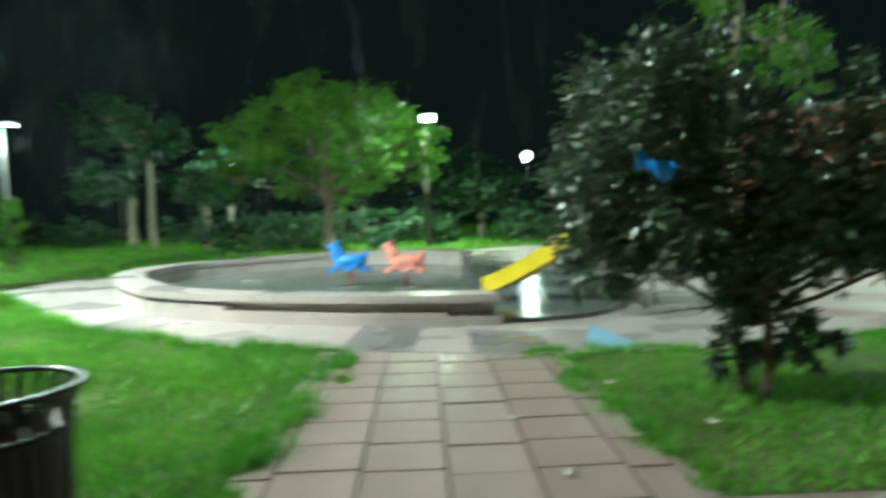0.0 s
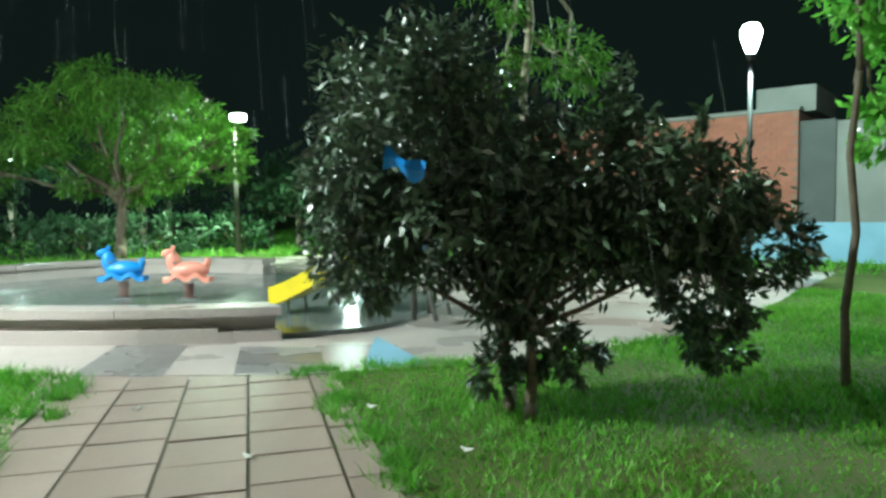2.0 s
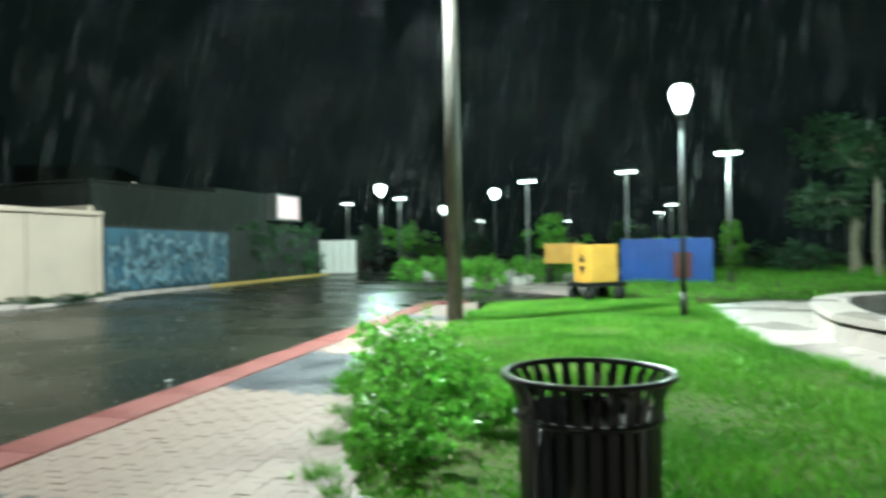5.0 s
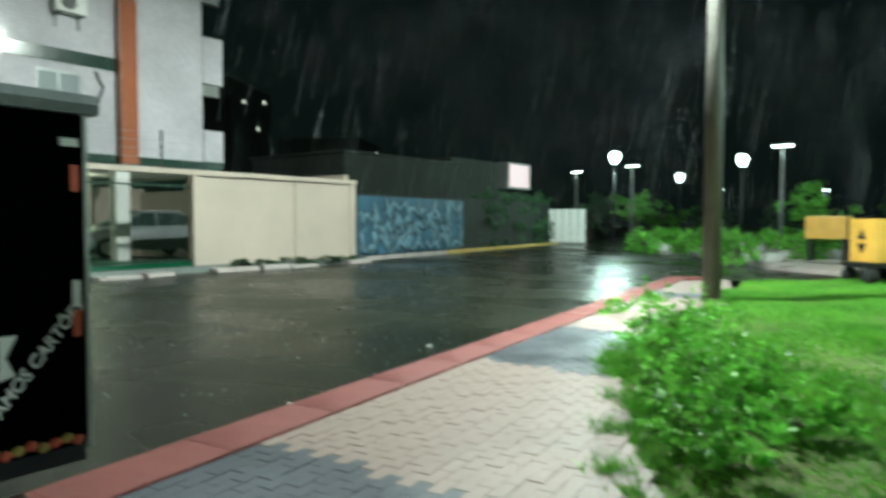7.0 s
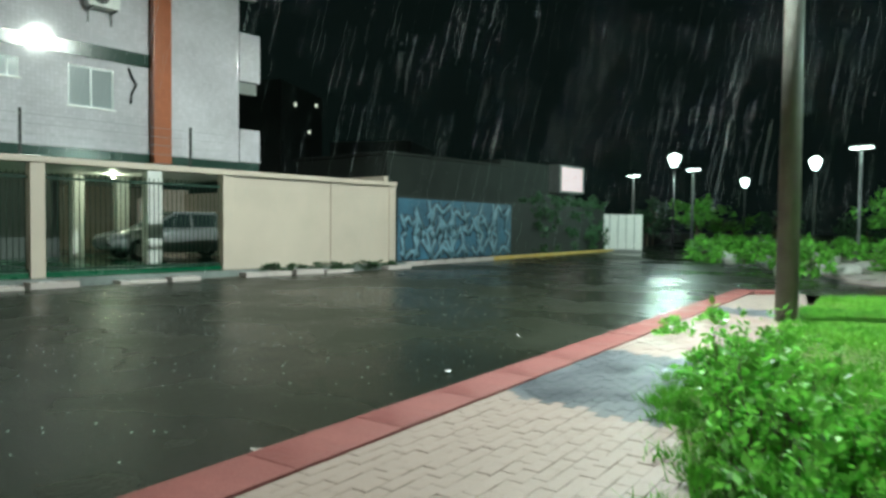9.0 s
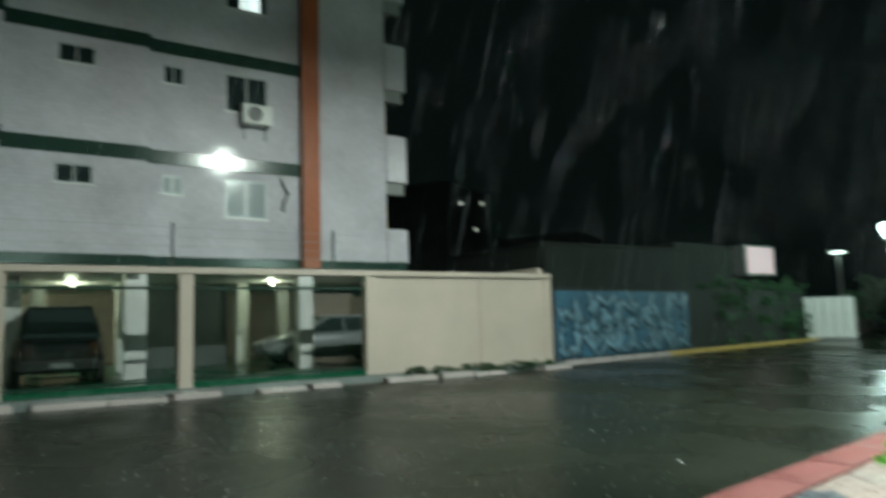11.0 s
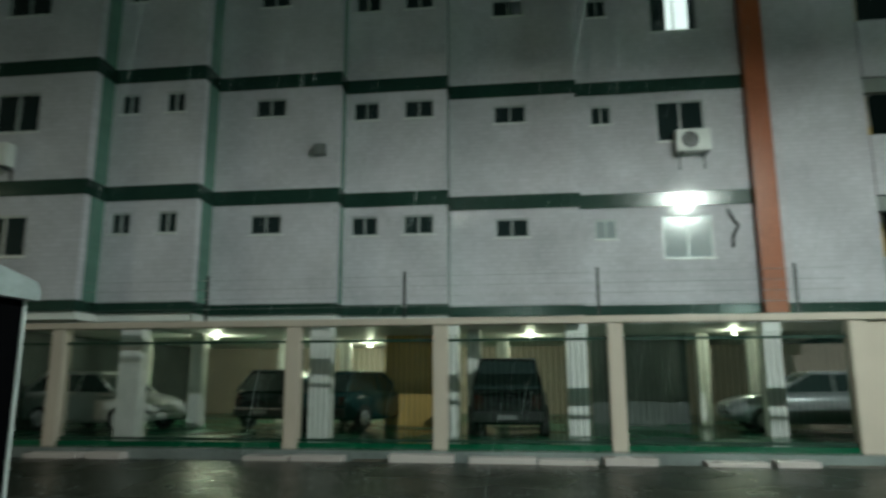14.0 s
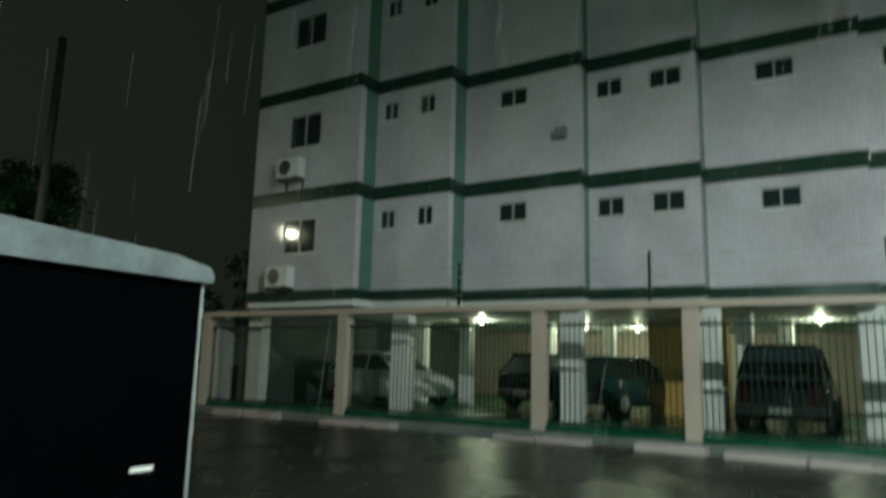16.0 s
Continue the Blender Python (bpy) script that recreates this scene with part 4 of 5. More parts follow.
lathe(bm, [(0.315, 9.19), (0.315, 9.014), (0.3, 9.014), (0.3, 9.19)], 40, (-1.4, 1.15, 0))
part("skirt", bm, STEEL, head, "metal rim that cuts the beam off")
bm = B()
box(bm, 0.1, 0.2, -0.08, 0.06, 3.2, 3.26)
part("clamp", bm, STEEL, pole, "small pale clamp on the shaft")


def globe_lamp(x, y, top, group="globe lamps", glass=LAMP_GLOW, r=0.2):
    t = thing("street_lamp", "slim park lamp with a bright heart-shaped globe", "street lamp", (x, y, -0.02), group=group)
    bm = B()
    tube(bm, (0, 0, 0), (0, 0, 0.5), 0.075, 0.07, 12)
    tube(bm, (0, 0, 0.5), (0, 0, top - 0.42), 0.055, 0.04, 12)
    part("post", bm, LAMP_POST, t)
    bm = B()
    lathe(bm, [(0.001, top - 0.47), (0.05, top - 0.46), (0.08, top - 0.4), (0.11, top - 0.34), (0.001, top - 0.34)], 16)
    part("collar", bm, LAMP_POST, t)
    bm = B()
    lathe(bm, [(0.08, top - 0.335), (r * 0.72, top - 0.16), (r, top + 0.02), (r * 0.95, top + 0.12), (r * 0.7, top + 0.22), (0.001, top + 0.27)], 20)
    part("globe", bm, glass, t).visible_shadow = False
    return t


for gx, gy, gz in ((10.4, -2.1, 4.42), (-0.5, -16.8, 4.85)):
    globe_lamp(gx, gy, gz)
for gx, gy, gz in ((26.7, 12.0, 4.45), (31.6, 7.5, 4.45), (43.8, 14.7, 4.45), (33.2, -15.2, 4.45), (25.5, -30.3, 4.45)):
    globe_lamp(gx, gy, gz, "far globe lamps", LAMP_GLOW_FAR, 0.25)


def t_lamp(x, y, top, ang=0.0):
    t = thing("tee_lamp", "tall park lamp with twin flat lit heads", "street lamp", (x, y, -0.05), ang, group="twin head lamps")
    bm = B()
    tube(bm, (0, 0, 0), (0, 0, top), 0.08, 0.05, 10)
    part("post", bm, STEEL, t)
    for s in (-1, 1):
        bm = B()
        box(bm, s * 0.06 if s > 0 else -0.45, 0.45 if s > 0 else -0.06, -0.14, 0.14, top + 0.0, top + 0.09, 0.02)
        head = part("head", bm, STEEL, t)
        bm = B()
        box(bm, s * 0.1 if s > 0 else -0.42, 0.42 if s > 0 else -0.1, -0.16, 0.16, top - 0.05, top - 0.002)
        part("lit_glass", bm, LAMP_GLOW_FAR, head).visible_shadow = False
    return t


for lx, ly, lz, la in ((38.5, 16, 5, 60), (41.2, 21.3, 5, 70), (31.1, 5.6, 5, 70), (28.9, 0.4, 5, 80), (24.1, -3.75, 5, 80), (55.9, -1.1, 5, 80), (84, 11.9, 5, 80), (69.6, 0.2, 5, 80), (76.3, 21.3, 5, 70), (51, -13, 4.6, 60)):
    t_lamp(lx, ly, lz, la)
flood = thing("flood_lamp", "tall pale pole with a side flood lamp beside the feathery tree", "street lamp", (17.75, -17.4, -0.05))
bm = B()
tube(bm, (0, 0, 0), (0, 0, 5.0), 0.11, 0.07, 12)
part("post", bm, POLE_CONC, flood)
bm = B()
box(bm, -0.42, 0.05, -0.2, 0.2, 4.95, 5.2, 0.04)
part("head", bm, LAMP_GLOW, flood).visible_shadow = False

# ---------------------------------------------------------------- litter bin
binx, biny = -1.15, -1.72
lbin = thing("litter_bin", "black slatted steel litter bin with a flared rim", "litter bin", (binx, biny, -0.02))
lbin.scale = (1.2, 1.2, 0.94)
bm = B()
lathe(bm, [(0.001, 0.03), (0.215, 0.03), (0.225, 0.06), (0.24, 0.72), (0.23, 0.72), (0.215, 0.08), (0.001, 0.08)], 32)
part("liner", bm, BLACK, lbin)
for i in range(28):
    a = 2 * math.pi * i / 28
    c, s = math.cos(a), math.sin(a)
    bm = B()
    prof = [(0.242, 0.0), (0.248, 0.4), (0.252, 0.7), (0.257, 0.78), (0.275, 0.85), (0.3, 0.9)]
    w = 0.018
    prev = None
    for r, z in prof:
        cur = [bm.verts.new((c * rr - s * ww, s * rr + c * ww, z)) for rr, ww in ((r, -w), (r, w), (r + 0.007, w), (r + 0.007, -w))]
        if prev:
            for j in range(4):
                bm.faces.new((prev[j], prev[(j + 1) % 4], cur[(j + 1) % 4], cur[j]))
        prev = cur
    part("slat", bm, BLACK, lbin)
for r, z in ((0.303, 0.905), (0.248, 0.02), (0.258, 0.72)):
    bm = B()
    lathe(bm, [(r - 0.012, z - 0.012), (r + 0.012, z - 0.012), (r + 0.014, z), (r + 0.012, z + 0.012), (r - 0.012, z + 0.012), (r - 0.012, z - 0.012)], 40)
    part("hoop", bm, BLACK, lbin)
bm = B()
ball(bm, (binx + 0.55, biny - 0.35, 0.02), 0.12, 0.09, 0.05, 2)
solid("stone", bm, STONE, "pale flat stone lying in the grass", "stone")

# ---------------------------------------------------------------- playground
EC, ERX, ERY = (6.9, -8.4), 5.7, 4.3


def rounded(a):
    """A point of the rounded oblong outline, at unit size."""
    c, s = math.cos(a), math.sin(a)
    if c < 0 and s > 0:
        return -0.96 * abs(c) ** 1.4, s ** 1.4
    if c < 0:
        return c * 0.96, s
    return math.copysign(abs(c) ** 0.667, c), math.copysign(abs(s) ** 0.667, s)


def arc_band(bm, a0, a1, off0, off1, z0, z1, n=64):
    prev = None
    for i in range(n + 1):
        a = radians(a0 + (a1 - a0) * i / n)
        c, s = rounded(a)
        cur = [bm.verts.new((EC[0] + (ERX + o) * c, EC[1] + (ERY + o) * s, z)) for o, z in ((off0, z0), (off1, z0), (off1, z1), (off0, z1))]
        if prev:
            for j in range(4):
                bm.faces.new((prev[j], prev[(j + 1) % 4], cur[(j + 1) % 4], cur[j]))
        else:
            bm.faces.new(cur)
        prev = cur
    bm.faces.new(prev[::-1])
    return bm


bench = thing("round_bench_wall", "low curved concrete wall with a pale overhanging seat slab", "wall")
bm = B()
arc_band(bm, 158, -76, -0.5, -0.24, -0.004, 0.299)
part("riser", bm, CONCRETE, bench)
for a0, a1, top in ((158, 150, 0.12), (150, 118, 0.17), (118, -76, 0.235)):
    bm = B()
    arc_band(bm, a0, a1, -0.55, -0.03, -0.004, top, 24)
    part("plinth_step", bm, CONCRETE, bench)
for k in range(12):
    a0, a1 = 158 - 234 * k / 12, 158 - 234 * (k + 1) / 12
    bm = B()
    arc_band(bm, a0 - 0.08, a1 + 0.08, -0.55, 0.0, 0.3, 0.4, 8)
    part("seat_slab", bm, CONCRETE, bench)
bm = B()
prism(bm, [(EC[0] + (ERX - 0.2) * rounded(2 * math.pi * i / 96)[0], EC[1] + (ERY - 0.2) * rounded(2 * math.pi * i / 96)[1]) for i in range(96)], -0.2, 0.06)
solid("playground_floor", bm, CONCRETE_GREY, "flooded concrete floor raised a step inside the round wall", "floor", "structure")


def spring_rider(label, at, rz, plastic):
    t = thing("spring_rider", label, "play rider", at, rz, group="spring riders")
    bm = B()
    for i in range(60):
        a, b = i / 60, (i + 1) / 60
        f = lambda u: (0.09 * math.cos(u * 10 * math.pi), 0.09 * math.sin(u * 10 * math.pi), 0.02 + 0.3 * u)
        tube(bm, f(a), f(b), 0.014, seg=6, caps=False)
    part("spring", bm, KERB_RED, t, "red coil spring")
    bm = B()
    box(bm, -0.18, 0.18, -0.14, 0.14, 0.0, 0.02)
    part("base_plate", bm, STEEL, t)
    bm = B()
    ball(bm, (0.03, 0, 0.57), 0.38, 0.17, 0.17, 3)
    ball(bm, (-0.26, 0, 0.72), 0.15, 0.12, 0.24, 2, pose(0, 0, 0, 0, -14, 0))
    ball(bm, (-0.37, 0, 0.9), 0.14, 0.085, 0.085, 2, pose(0, 0, 0, 0, -15, 0))
    ball(bm, (-0.27, 0.05, 1.0), 0.03, 0.022, 0.05, 1)
    ball(bm, (-0.27, -0.05, 1.0), 0.03, 0.022, 0.05, 1)
    ball(bm, (0.36, 0, 0.68), 0.07, 0.06, 0.14, 2, pose(0, 0, 0, 0, 20, 0))
    prev = None
    for i in range(17):
        u = -1 + i / 8
        z = 0.4 - 0.05 * math.cos(u * 7.5) - 0.03 * u * u
        cur = [bm.verts.new((0.44 * u, y, z + dz)) for y, dz in ((-0.17, 0), (0.17, 0), (0.15, 0.09), (-0.15, 0.09))]
        if prev:
            for j in range(4):
                bm.faces.new((prev[j], prev[(j + 1) % 4], cur[(j + 1) % 4], cur[j]))
        else:
            bm.faces.new(cur)
        prev = cur
    bm.faces.new(prev[::-1])
    part("animal_body", bm, plastic, t)
    bm = B()
    tube(bm, (-0.2, -0.22, 0.72), (-0.2, 0.22, 0.72), 0.018, seg=8)
    part("handle", bm, STEEL, t)
    t.scale = (0.86, 0.86, 0.86)
    return t


spring_rider("blue plastic animal rider on a coil spring", (7.1, -7.95, 0.06), 222, BLUE)
spring_rider("salmon pink plastic animal rider on a coil spring", (6.0, -8.5, 0.06), 222, PINK)
slide = thing("slide", "yellow plastic slide on a small tower of grey posts", "slide", (3.6, -8.55, 0.06), -159)
bm = B()
n = 14
prev = None
for i in range(n + 1):
    u = i / n
    x, z = 1.5 * u, 0.18 + 0.75 * (u ** 1.2)
    cur = [bm.verts.new((x, y, z + dz)) for y, dz in ((-0.3, 0.2), (-0.26, 0.02), (-0.12, 0.0), (0.12, 0.0), (0.26, 0.02), (0.3, 0.2), (0.34, 0.2), (0.34, -0.06), (-0.34, -0.06), (-0.34, 0.2))]
    if prev:
        for j in range(10):
            bm.faces.new((prev[j], prev[(j + 1) % 10], cur[(j + 1) % 10], cur[j]))
    prev = cur
part("chute", bm, YELLOW, slide)
for sy in (-0.25, 0.25):
    bm = B()
    tube(bm, (0.25, sy, 0), (0.25, sy, 0.2), 0.025, seg=8)
    part("foot", bm, STEEL, slide)
for sy in (-0.3, 0.3):
    bm = B()
    for sx in (1.5, 2.15):
        bm = B()
        tube(bm, (sx, sy, 0), (sx, sy, 1.5), 0.04, seg=10)
        part("post", bm, POLE_CONC, slide, "pale grey tower post")
    bm = B()
    tube(bm, (2.45, sy, 0), (2.2, sy, 1.05), 0.03, seg=10)
    part("ladder_rail", bm, STEEL, slide)
for i in range(4):
    bm = B()
    u = (i + 1) / 6
    tube(bm, (2.45 - 0.25 * u, -0.3, 1.05 * u), (2.45 - 0.25 * u, 0.3, 1.05 * u), 0.022, seg=8)
    part("rung", bm, STEEL, slide)
bm = B()
box(bm, 1.46, 2.2, -0.34, 0.34, 0.9, 0.95, 0.01)
part("platform", bm, BLUE_SHEET, slide, "blue platform board")
# thin pale blue patch laid flat on the plaza
bm = B()
prism(bm, [(1.3, -8.15), (-0.15, -7.4), (0.25, -6.95), (0.8, -7.55)], -0.02, 0.004)
solid("blue_patch", bm, PAINT_BLUE, "pale blue patch on the wet plaza", "paint", "structure")

# ---------------------------------------------------------------- cart, containers, brick houses
cart = thing("vendor_cart", "yellow box cart on small wheels with a dark printed emblem", "cart", (14.6, 0.15, -0.02), -48)
bm = B()
box(bm, -0.42, 0.42, -0.42, 0.42, 0.5, 1.5, 0.03)
part("box", bm, YELLOW_CART, cart)
bm = B()
box(bm, -0.6, 0.7, -0.42, 0.42, 0.38, 0.495, 0.02)
part("frame", bm, BLACK, cart)
for wx in (-0.45, 0.5):
    for wy in (-0.36, 0.36):
        bm = B()
        lathe(bm, [(0.001, -0.04), (0.17, -0.05), (0.19, 0), (0.17, 0.05), (0.001, 0.04)], 16)
        bmesh.ops.transform(bm, matrix=pose(wx, wy, 0.2, 90, 0, 0), verts=bm.verts[:])
        part("wheel", bm, RUBBER, cart)
for zz, s in ((0.93, 1), (1.03, -1)):
    bm = B()
    vs = [bm.verts.new(p) for p in ((-0.425, 0.15, zz + 0.0), (-0.425, -0.15, zz), (-0.425, 0.0, zz - 0.26 * s))]
    bm.faces.new(vs)
    part("emblem", bm, BLACK, cart)
cont = thing("blue_container", "blue painted sheet metal kiosk box", "container", (24.3, -1.4, -0.02), -3)
for k in range(12):
    bm = B()
    box(bm, -0.05 + 0.02 * (k % 2), 0.02, -1.75 + 0.29 * k, -1.47 + 0.29 * k, 0, 1.75, 0.01)
    part("sheet", bm, BLUE_SHEET, cont)
bm = B()
box(bm, 0.021, 2.2, -1.75, 1.73, 0, 1.7)
part("body", bm, BLUE_SHEET, cont)
bm = B()
box(bm, -0.09, -0.052, -1.0, -0.3, 0.2, 1.2)
part("panel", bm, DULL_RED, cont, "dull red panel")
shed = thing("ochre_shed", "small ochre shed behind the vendor cart", "shed", (23.5, 2.5, -0.1), 0)
bm = B()
box(bm, -0.6, 0.6, -0.65, 0.65, 0.9, 1.7, 0.03)
part("box", bm, YELLOW_CART, shed)
for sx in (-0.5, 0.5):
    for sy in (-0.55, 0.55):
        bm = B()
        box(bm, sx - 0.06, sx + 0.06, sy - 0.06, sy + 0.06, 0, 0.899)
        part("leg", bm, BLACK, shed)

brick_house = thing("brick_house", "bare red brick house with grey cement parts", "house", (0, 0, 0))
bm = B()
box(bm, 0.16, 9.0, -27.0, -24.0, 0, 4.25)
part("core", bm, MORTAR, brick_house)
bm = B()
box(bm, -0.75, 0.159, -27.5, -24.2, 0, 3.95)
part("pier", bm, PLASTER_DARK, brick_house)
bm = B()
box(bm, -7.5, -0.751, -27, -24.3, 0, 3.9)
part("side_wall", bm, PLASTER, brick_house)
bm = B()
box(bm, -0.2, 1.4, -27.2, -24.4, 4.26, 5.0)
part("water_tank_block", bm, PLASTER, brick_house)
bm = B()
box(bm, 0.1, 9.1, -27.1, -23.9, 4.251, 4.36, 0.02)
part("coping", bm, PLASTER, brick_house)
verts = []
for r in range(32):
    z = 0.05 + r * 0.13
    for c in range(32):
        x0 = 0.18 + c * 0.275 + (0.137 if r % 2 else 0)
        if x0 + 0.26 > 8.98:
            continue
        dy = random.uniform(0.0, 0.012)
        x1, z1, y0, y1 = x0 + 0.255, z + 0.115, -23.985 + dy, -24.01
        p = [(x0, y0, z), (x1, y0, z), (x1, y0, z1), (x0, y0, z1)]
        q = [(x0, y1, z), (x1, y1, z), (x1, y1, z1), (x0, y1, z1)]
        for f in ((p[0], p[1], p[2], p[3]), (q[0], q[1], p[1], p[0]), (p[3], p[2], q[2], q[3]), (q[0], p[0], p[3], q[3]), (p[1], q[1], q[2], p[2])):
            verts.extend(f)
bw = quads("brickwork", np.array(verts).reshape(-1, 3), BRICK, brick_house)
tagged(bw, "courses of red hollow bricks", kind="stuff")
low_wall = thing("painted_wall", "low pale blue painted wall behind the lawn", "wall", (0, 0, 0))
bm = B()
box(bm, -12, 1.5, -23.6, -23.45, -0.05, 1.08, 0.02)
part("panel", bm, PAINT_BLUE, low_wall)

# ---------------------------------------------------------------- graffiti wall and what stands behind it
gw = thing("graffiti_wall", "old dark wall sprayed with blue and white graffiti", "wall", (11.9, 14.62, 0.0), 7.4)
bm = B()
box(bm, 0, 17.5, 0, 0.2, 0, 2.35)
part("wall", bm, BLACK_PLASTER, gw)
bm = B()
box(bm, 0.3, 7.6, -0.006, -0.001, 0.25, 2.25)
part("paint_field", bm, SPRAY_BLUE, gw, "washed blue spray background")
random.seed(5)
GLYPHS = ("ltrb", "ldr", "tmbl", "ldxr", "tlmb", "lmr", "tdb", "xdr", "lbrt")
STROKES = {"l": ((0.2, -0.1), (0.0, 0.45), (0.25, 0.6), (0.05, 1.1)), "r": ((0.75, -0.1), (1.0, 0.4), (0.7, 0.55), (0.95, 1.1)), "t": ((0.0, 0.8), (0.35, 1.1), (0.6, 0.85), (1.0, 1.05)), "b": ((0.0, 0.15), (0.3, -0.1), (0.65, 0.15), (1.0, -0.05)),
           "m": ((0.1, 0.6), (0.35, 0.4), (0.6, 0.7), (0.9, 0.5)), "d": ((0.0, 1.05), (0.45, 0.6), (0.4, 0.4), (0.9, -0.1)), "x": ((0.0, -0.05), (0.4, 0.4), (0.5, 0.65), (0.95, 1.1))}


def strokes(bm, glyph, x0, w, h, r, y):
    for s in glyph:
        pts = [Vector((x0 + w * u + random.uniform(-0.05, 0.05), y, 0.4 + h * v + random.uniform(-0.06, 0.06))) for u, v in STROKES[s]]
        for p, q in zip(pts, pts[1:]):
            tube(bm, p, q, r, r * 0.85, 8)
    for v in bm.verts:
        v.co.y = y + (v.co.y - y) * 0.03
    return bm


for k, glyph in enumerate(GLYPHS):
    x0, w, h = 0.45 + 0.7 * k, 0.95 + 0.25 * (k % 3), 1.2 + 0.4 * ((k * 7) % 3) / 2
    state = random.getstate()
    part("sprayed_outline", strokes(B(), glyph, x0, w, h, 0.15, -0.012), SPRAY_DARK, gw)
    random.setstate(state)
    part("sprayed_stroke", strokes(B(), glyph, x0, w, h, 0.075, -0.022), SPRAY_LIGHT, gw)
back = thing("dark_house", "low dark house behind the graffiti wall with a lit sign box", "house", (0, 0, 0))
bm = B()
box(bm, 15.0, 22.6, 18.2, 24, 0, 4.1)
part("front_wall", bm, BLACK_PLASTER, back)
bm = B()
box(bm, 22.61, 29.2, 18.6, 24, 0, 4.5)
part("side_wall", bm, BLACK_PLASTER, back)
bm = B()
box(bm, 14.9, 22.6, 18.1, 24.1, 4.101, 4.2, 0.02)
part("roof", bm, BLACK_PLASTER, back)
sign = thing("sign_box", "glowing pale pink sign box above the wall", "sign", (0, 0, 0))
bm = B()
box(bm, 26.6, 28.9, 17.9, 18.597, 3.1, 4.5, 0.03)
part("casing", bm, STEEL, sign)
bm = B()
box(bm, 26.75, 28.75, 17.885, 17.898, 3.2, 4.4)
part("face", bm, SIGN_GLOW, sign)
gate = thing("white_gate", "white painted gate half hidden by leaves", "gate", (32.6, 17.6, 0), -60)
for i in range(5):
    bm = B()
    box(bm, -1.1 + 0.45 * i, -0.68 + 0.45 * i, 0, 0.05, 0.05, 2.1, 0.01)
    part("board", bm, LOGO_WHITE, gate)
bm = B()
box(bm, -1.1, 1.15, 0.051, 0.1, 0.3, 0.4)
part("cross_rail", bm, WHITE, gate)

# ---------------------------------------------------------------- trees and shrubs
RX, RY = -0.775, -0.632


def lat(u, z, r, dz=None, d=0.0):
    return (u * RX + d * 0.632, u * RY - d * 0.775, z, r, r, dz or r)


tree("broadleaf_tree", "low broad tree with glossy dark leaves, pale where the lamp shines", (-1.8, -6.5, -0.02), (0.03, 0, 0.75), 0.048,
     [lat(-0.8, 2.08, 0.6, 0.66), lat(-0.5, 2.36, 0.4, 0.4), lat(-0.1, 1.6, 0.56, 0.6), lat(-1.15, 1.55, 0.4, 0.45), lat(0.55, 1.65, 0.6, 0.5), lat(1.15, 1.55, 0.5, 0.42), lat(1.6, 1.25, 0.36, 0.32), lat(0.72, 2.1, 0.12, 0.4), lat(1.3, 1.95, 0.1, 0.22),
      lat(1.3, 0.88, 0.34, 0.3), lat(1.4, 0.6, 0.24, 0.22), lat(-0.15, 0.95, 0.26, 0.3), lat(0.1, 0.62, 0.24, 0.25), lat(-0.22, 0.4, 0.2, 0.18), lat(0.38, 0.42, 0.22, 0.16), lat(-1.1, 1.15, 0.34, 0.3), lat(-0.65, 1.42, 0.55, 0.42), lat(0.35, 1.32, 0.48, 0.4), lat(0.9, 1.25, 0.42, 0.3)],
     36000, 0.088, LEAF, stems=3, droop=0.5, aspect=0.35)
bm = B()
rows = []
for i in range(9):
    u = i / 8
    rows.append([bm.verts.new((0.24 * (u - 0.5), 0.02 * math.sin(9 * u) + dy, 0.03 * math.sin(5 * u + 1) + h * (0.05 + 0.02 * math.cos(8 * u)))) for h, dy in ((-1, 0), (0, 0.025), (1, 0), (0, -0.025))])
for a, b in zip(rows, rows[1:]):
    for j in range(4):
        bm.faces.new((a[j], a[(j + 1) % 4], b[(j + 1) % 4], b[j]))
bm.faces.new(rows[0])
bm.faces.new(rows[-1][::-1])
bag = solid("blue_bag", bm, BLUE, "crumpled blue plastic bag caught among the leaves", "bag")
bag.matrix_basis = pose(-1.78, -5.32, 1.73, 0, 8, -138)
tree("young_tree", "slender young tree with a thin trunk on the lawn", (-3.45, -8.84, -0.02), (-0.03, 0.03, 3.2), 0.038,
     [lat(0.5, 3.7, 0.8, 0.7), lat(0.1, 3.3, 0.4, 0.4), lat(0.7, 2.7, 0.5, 0.5), lat(0.6, 4.4, 0.9, 0.6), lat(0.3, 2.2, 0.3, 0.3)], 9000, 0.11, LEAF_SHRUB, BARK, droop=0.5)
tree("feathery_tree", "tall thin pale-stemmed tree with drooping feathery fronds", (0.9, -10.75, -0.02), (-0.05, 0, 5.2), 0.075,
     [lat(-0.25, 3.4, 0.35, 0.35), lat(0.55, 3.65, 0.55, 0.45), lat(1.0, 3.3, 0.3, 0.35), lat(-0.3, 4.6, 0.5, 0.5), lat(0.3, 5.2, 0.6, 0.5)], 3600, 0.13, LEAF_BRIGHT, BARK_PALE, droop=0.9, aspect=0.22)
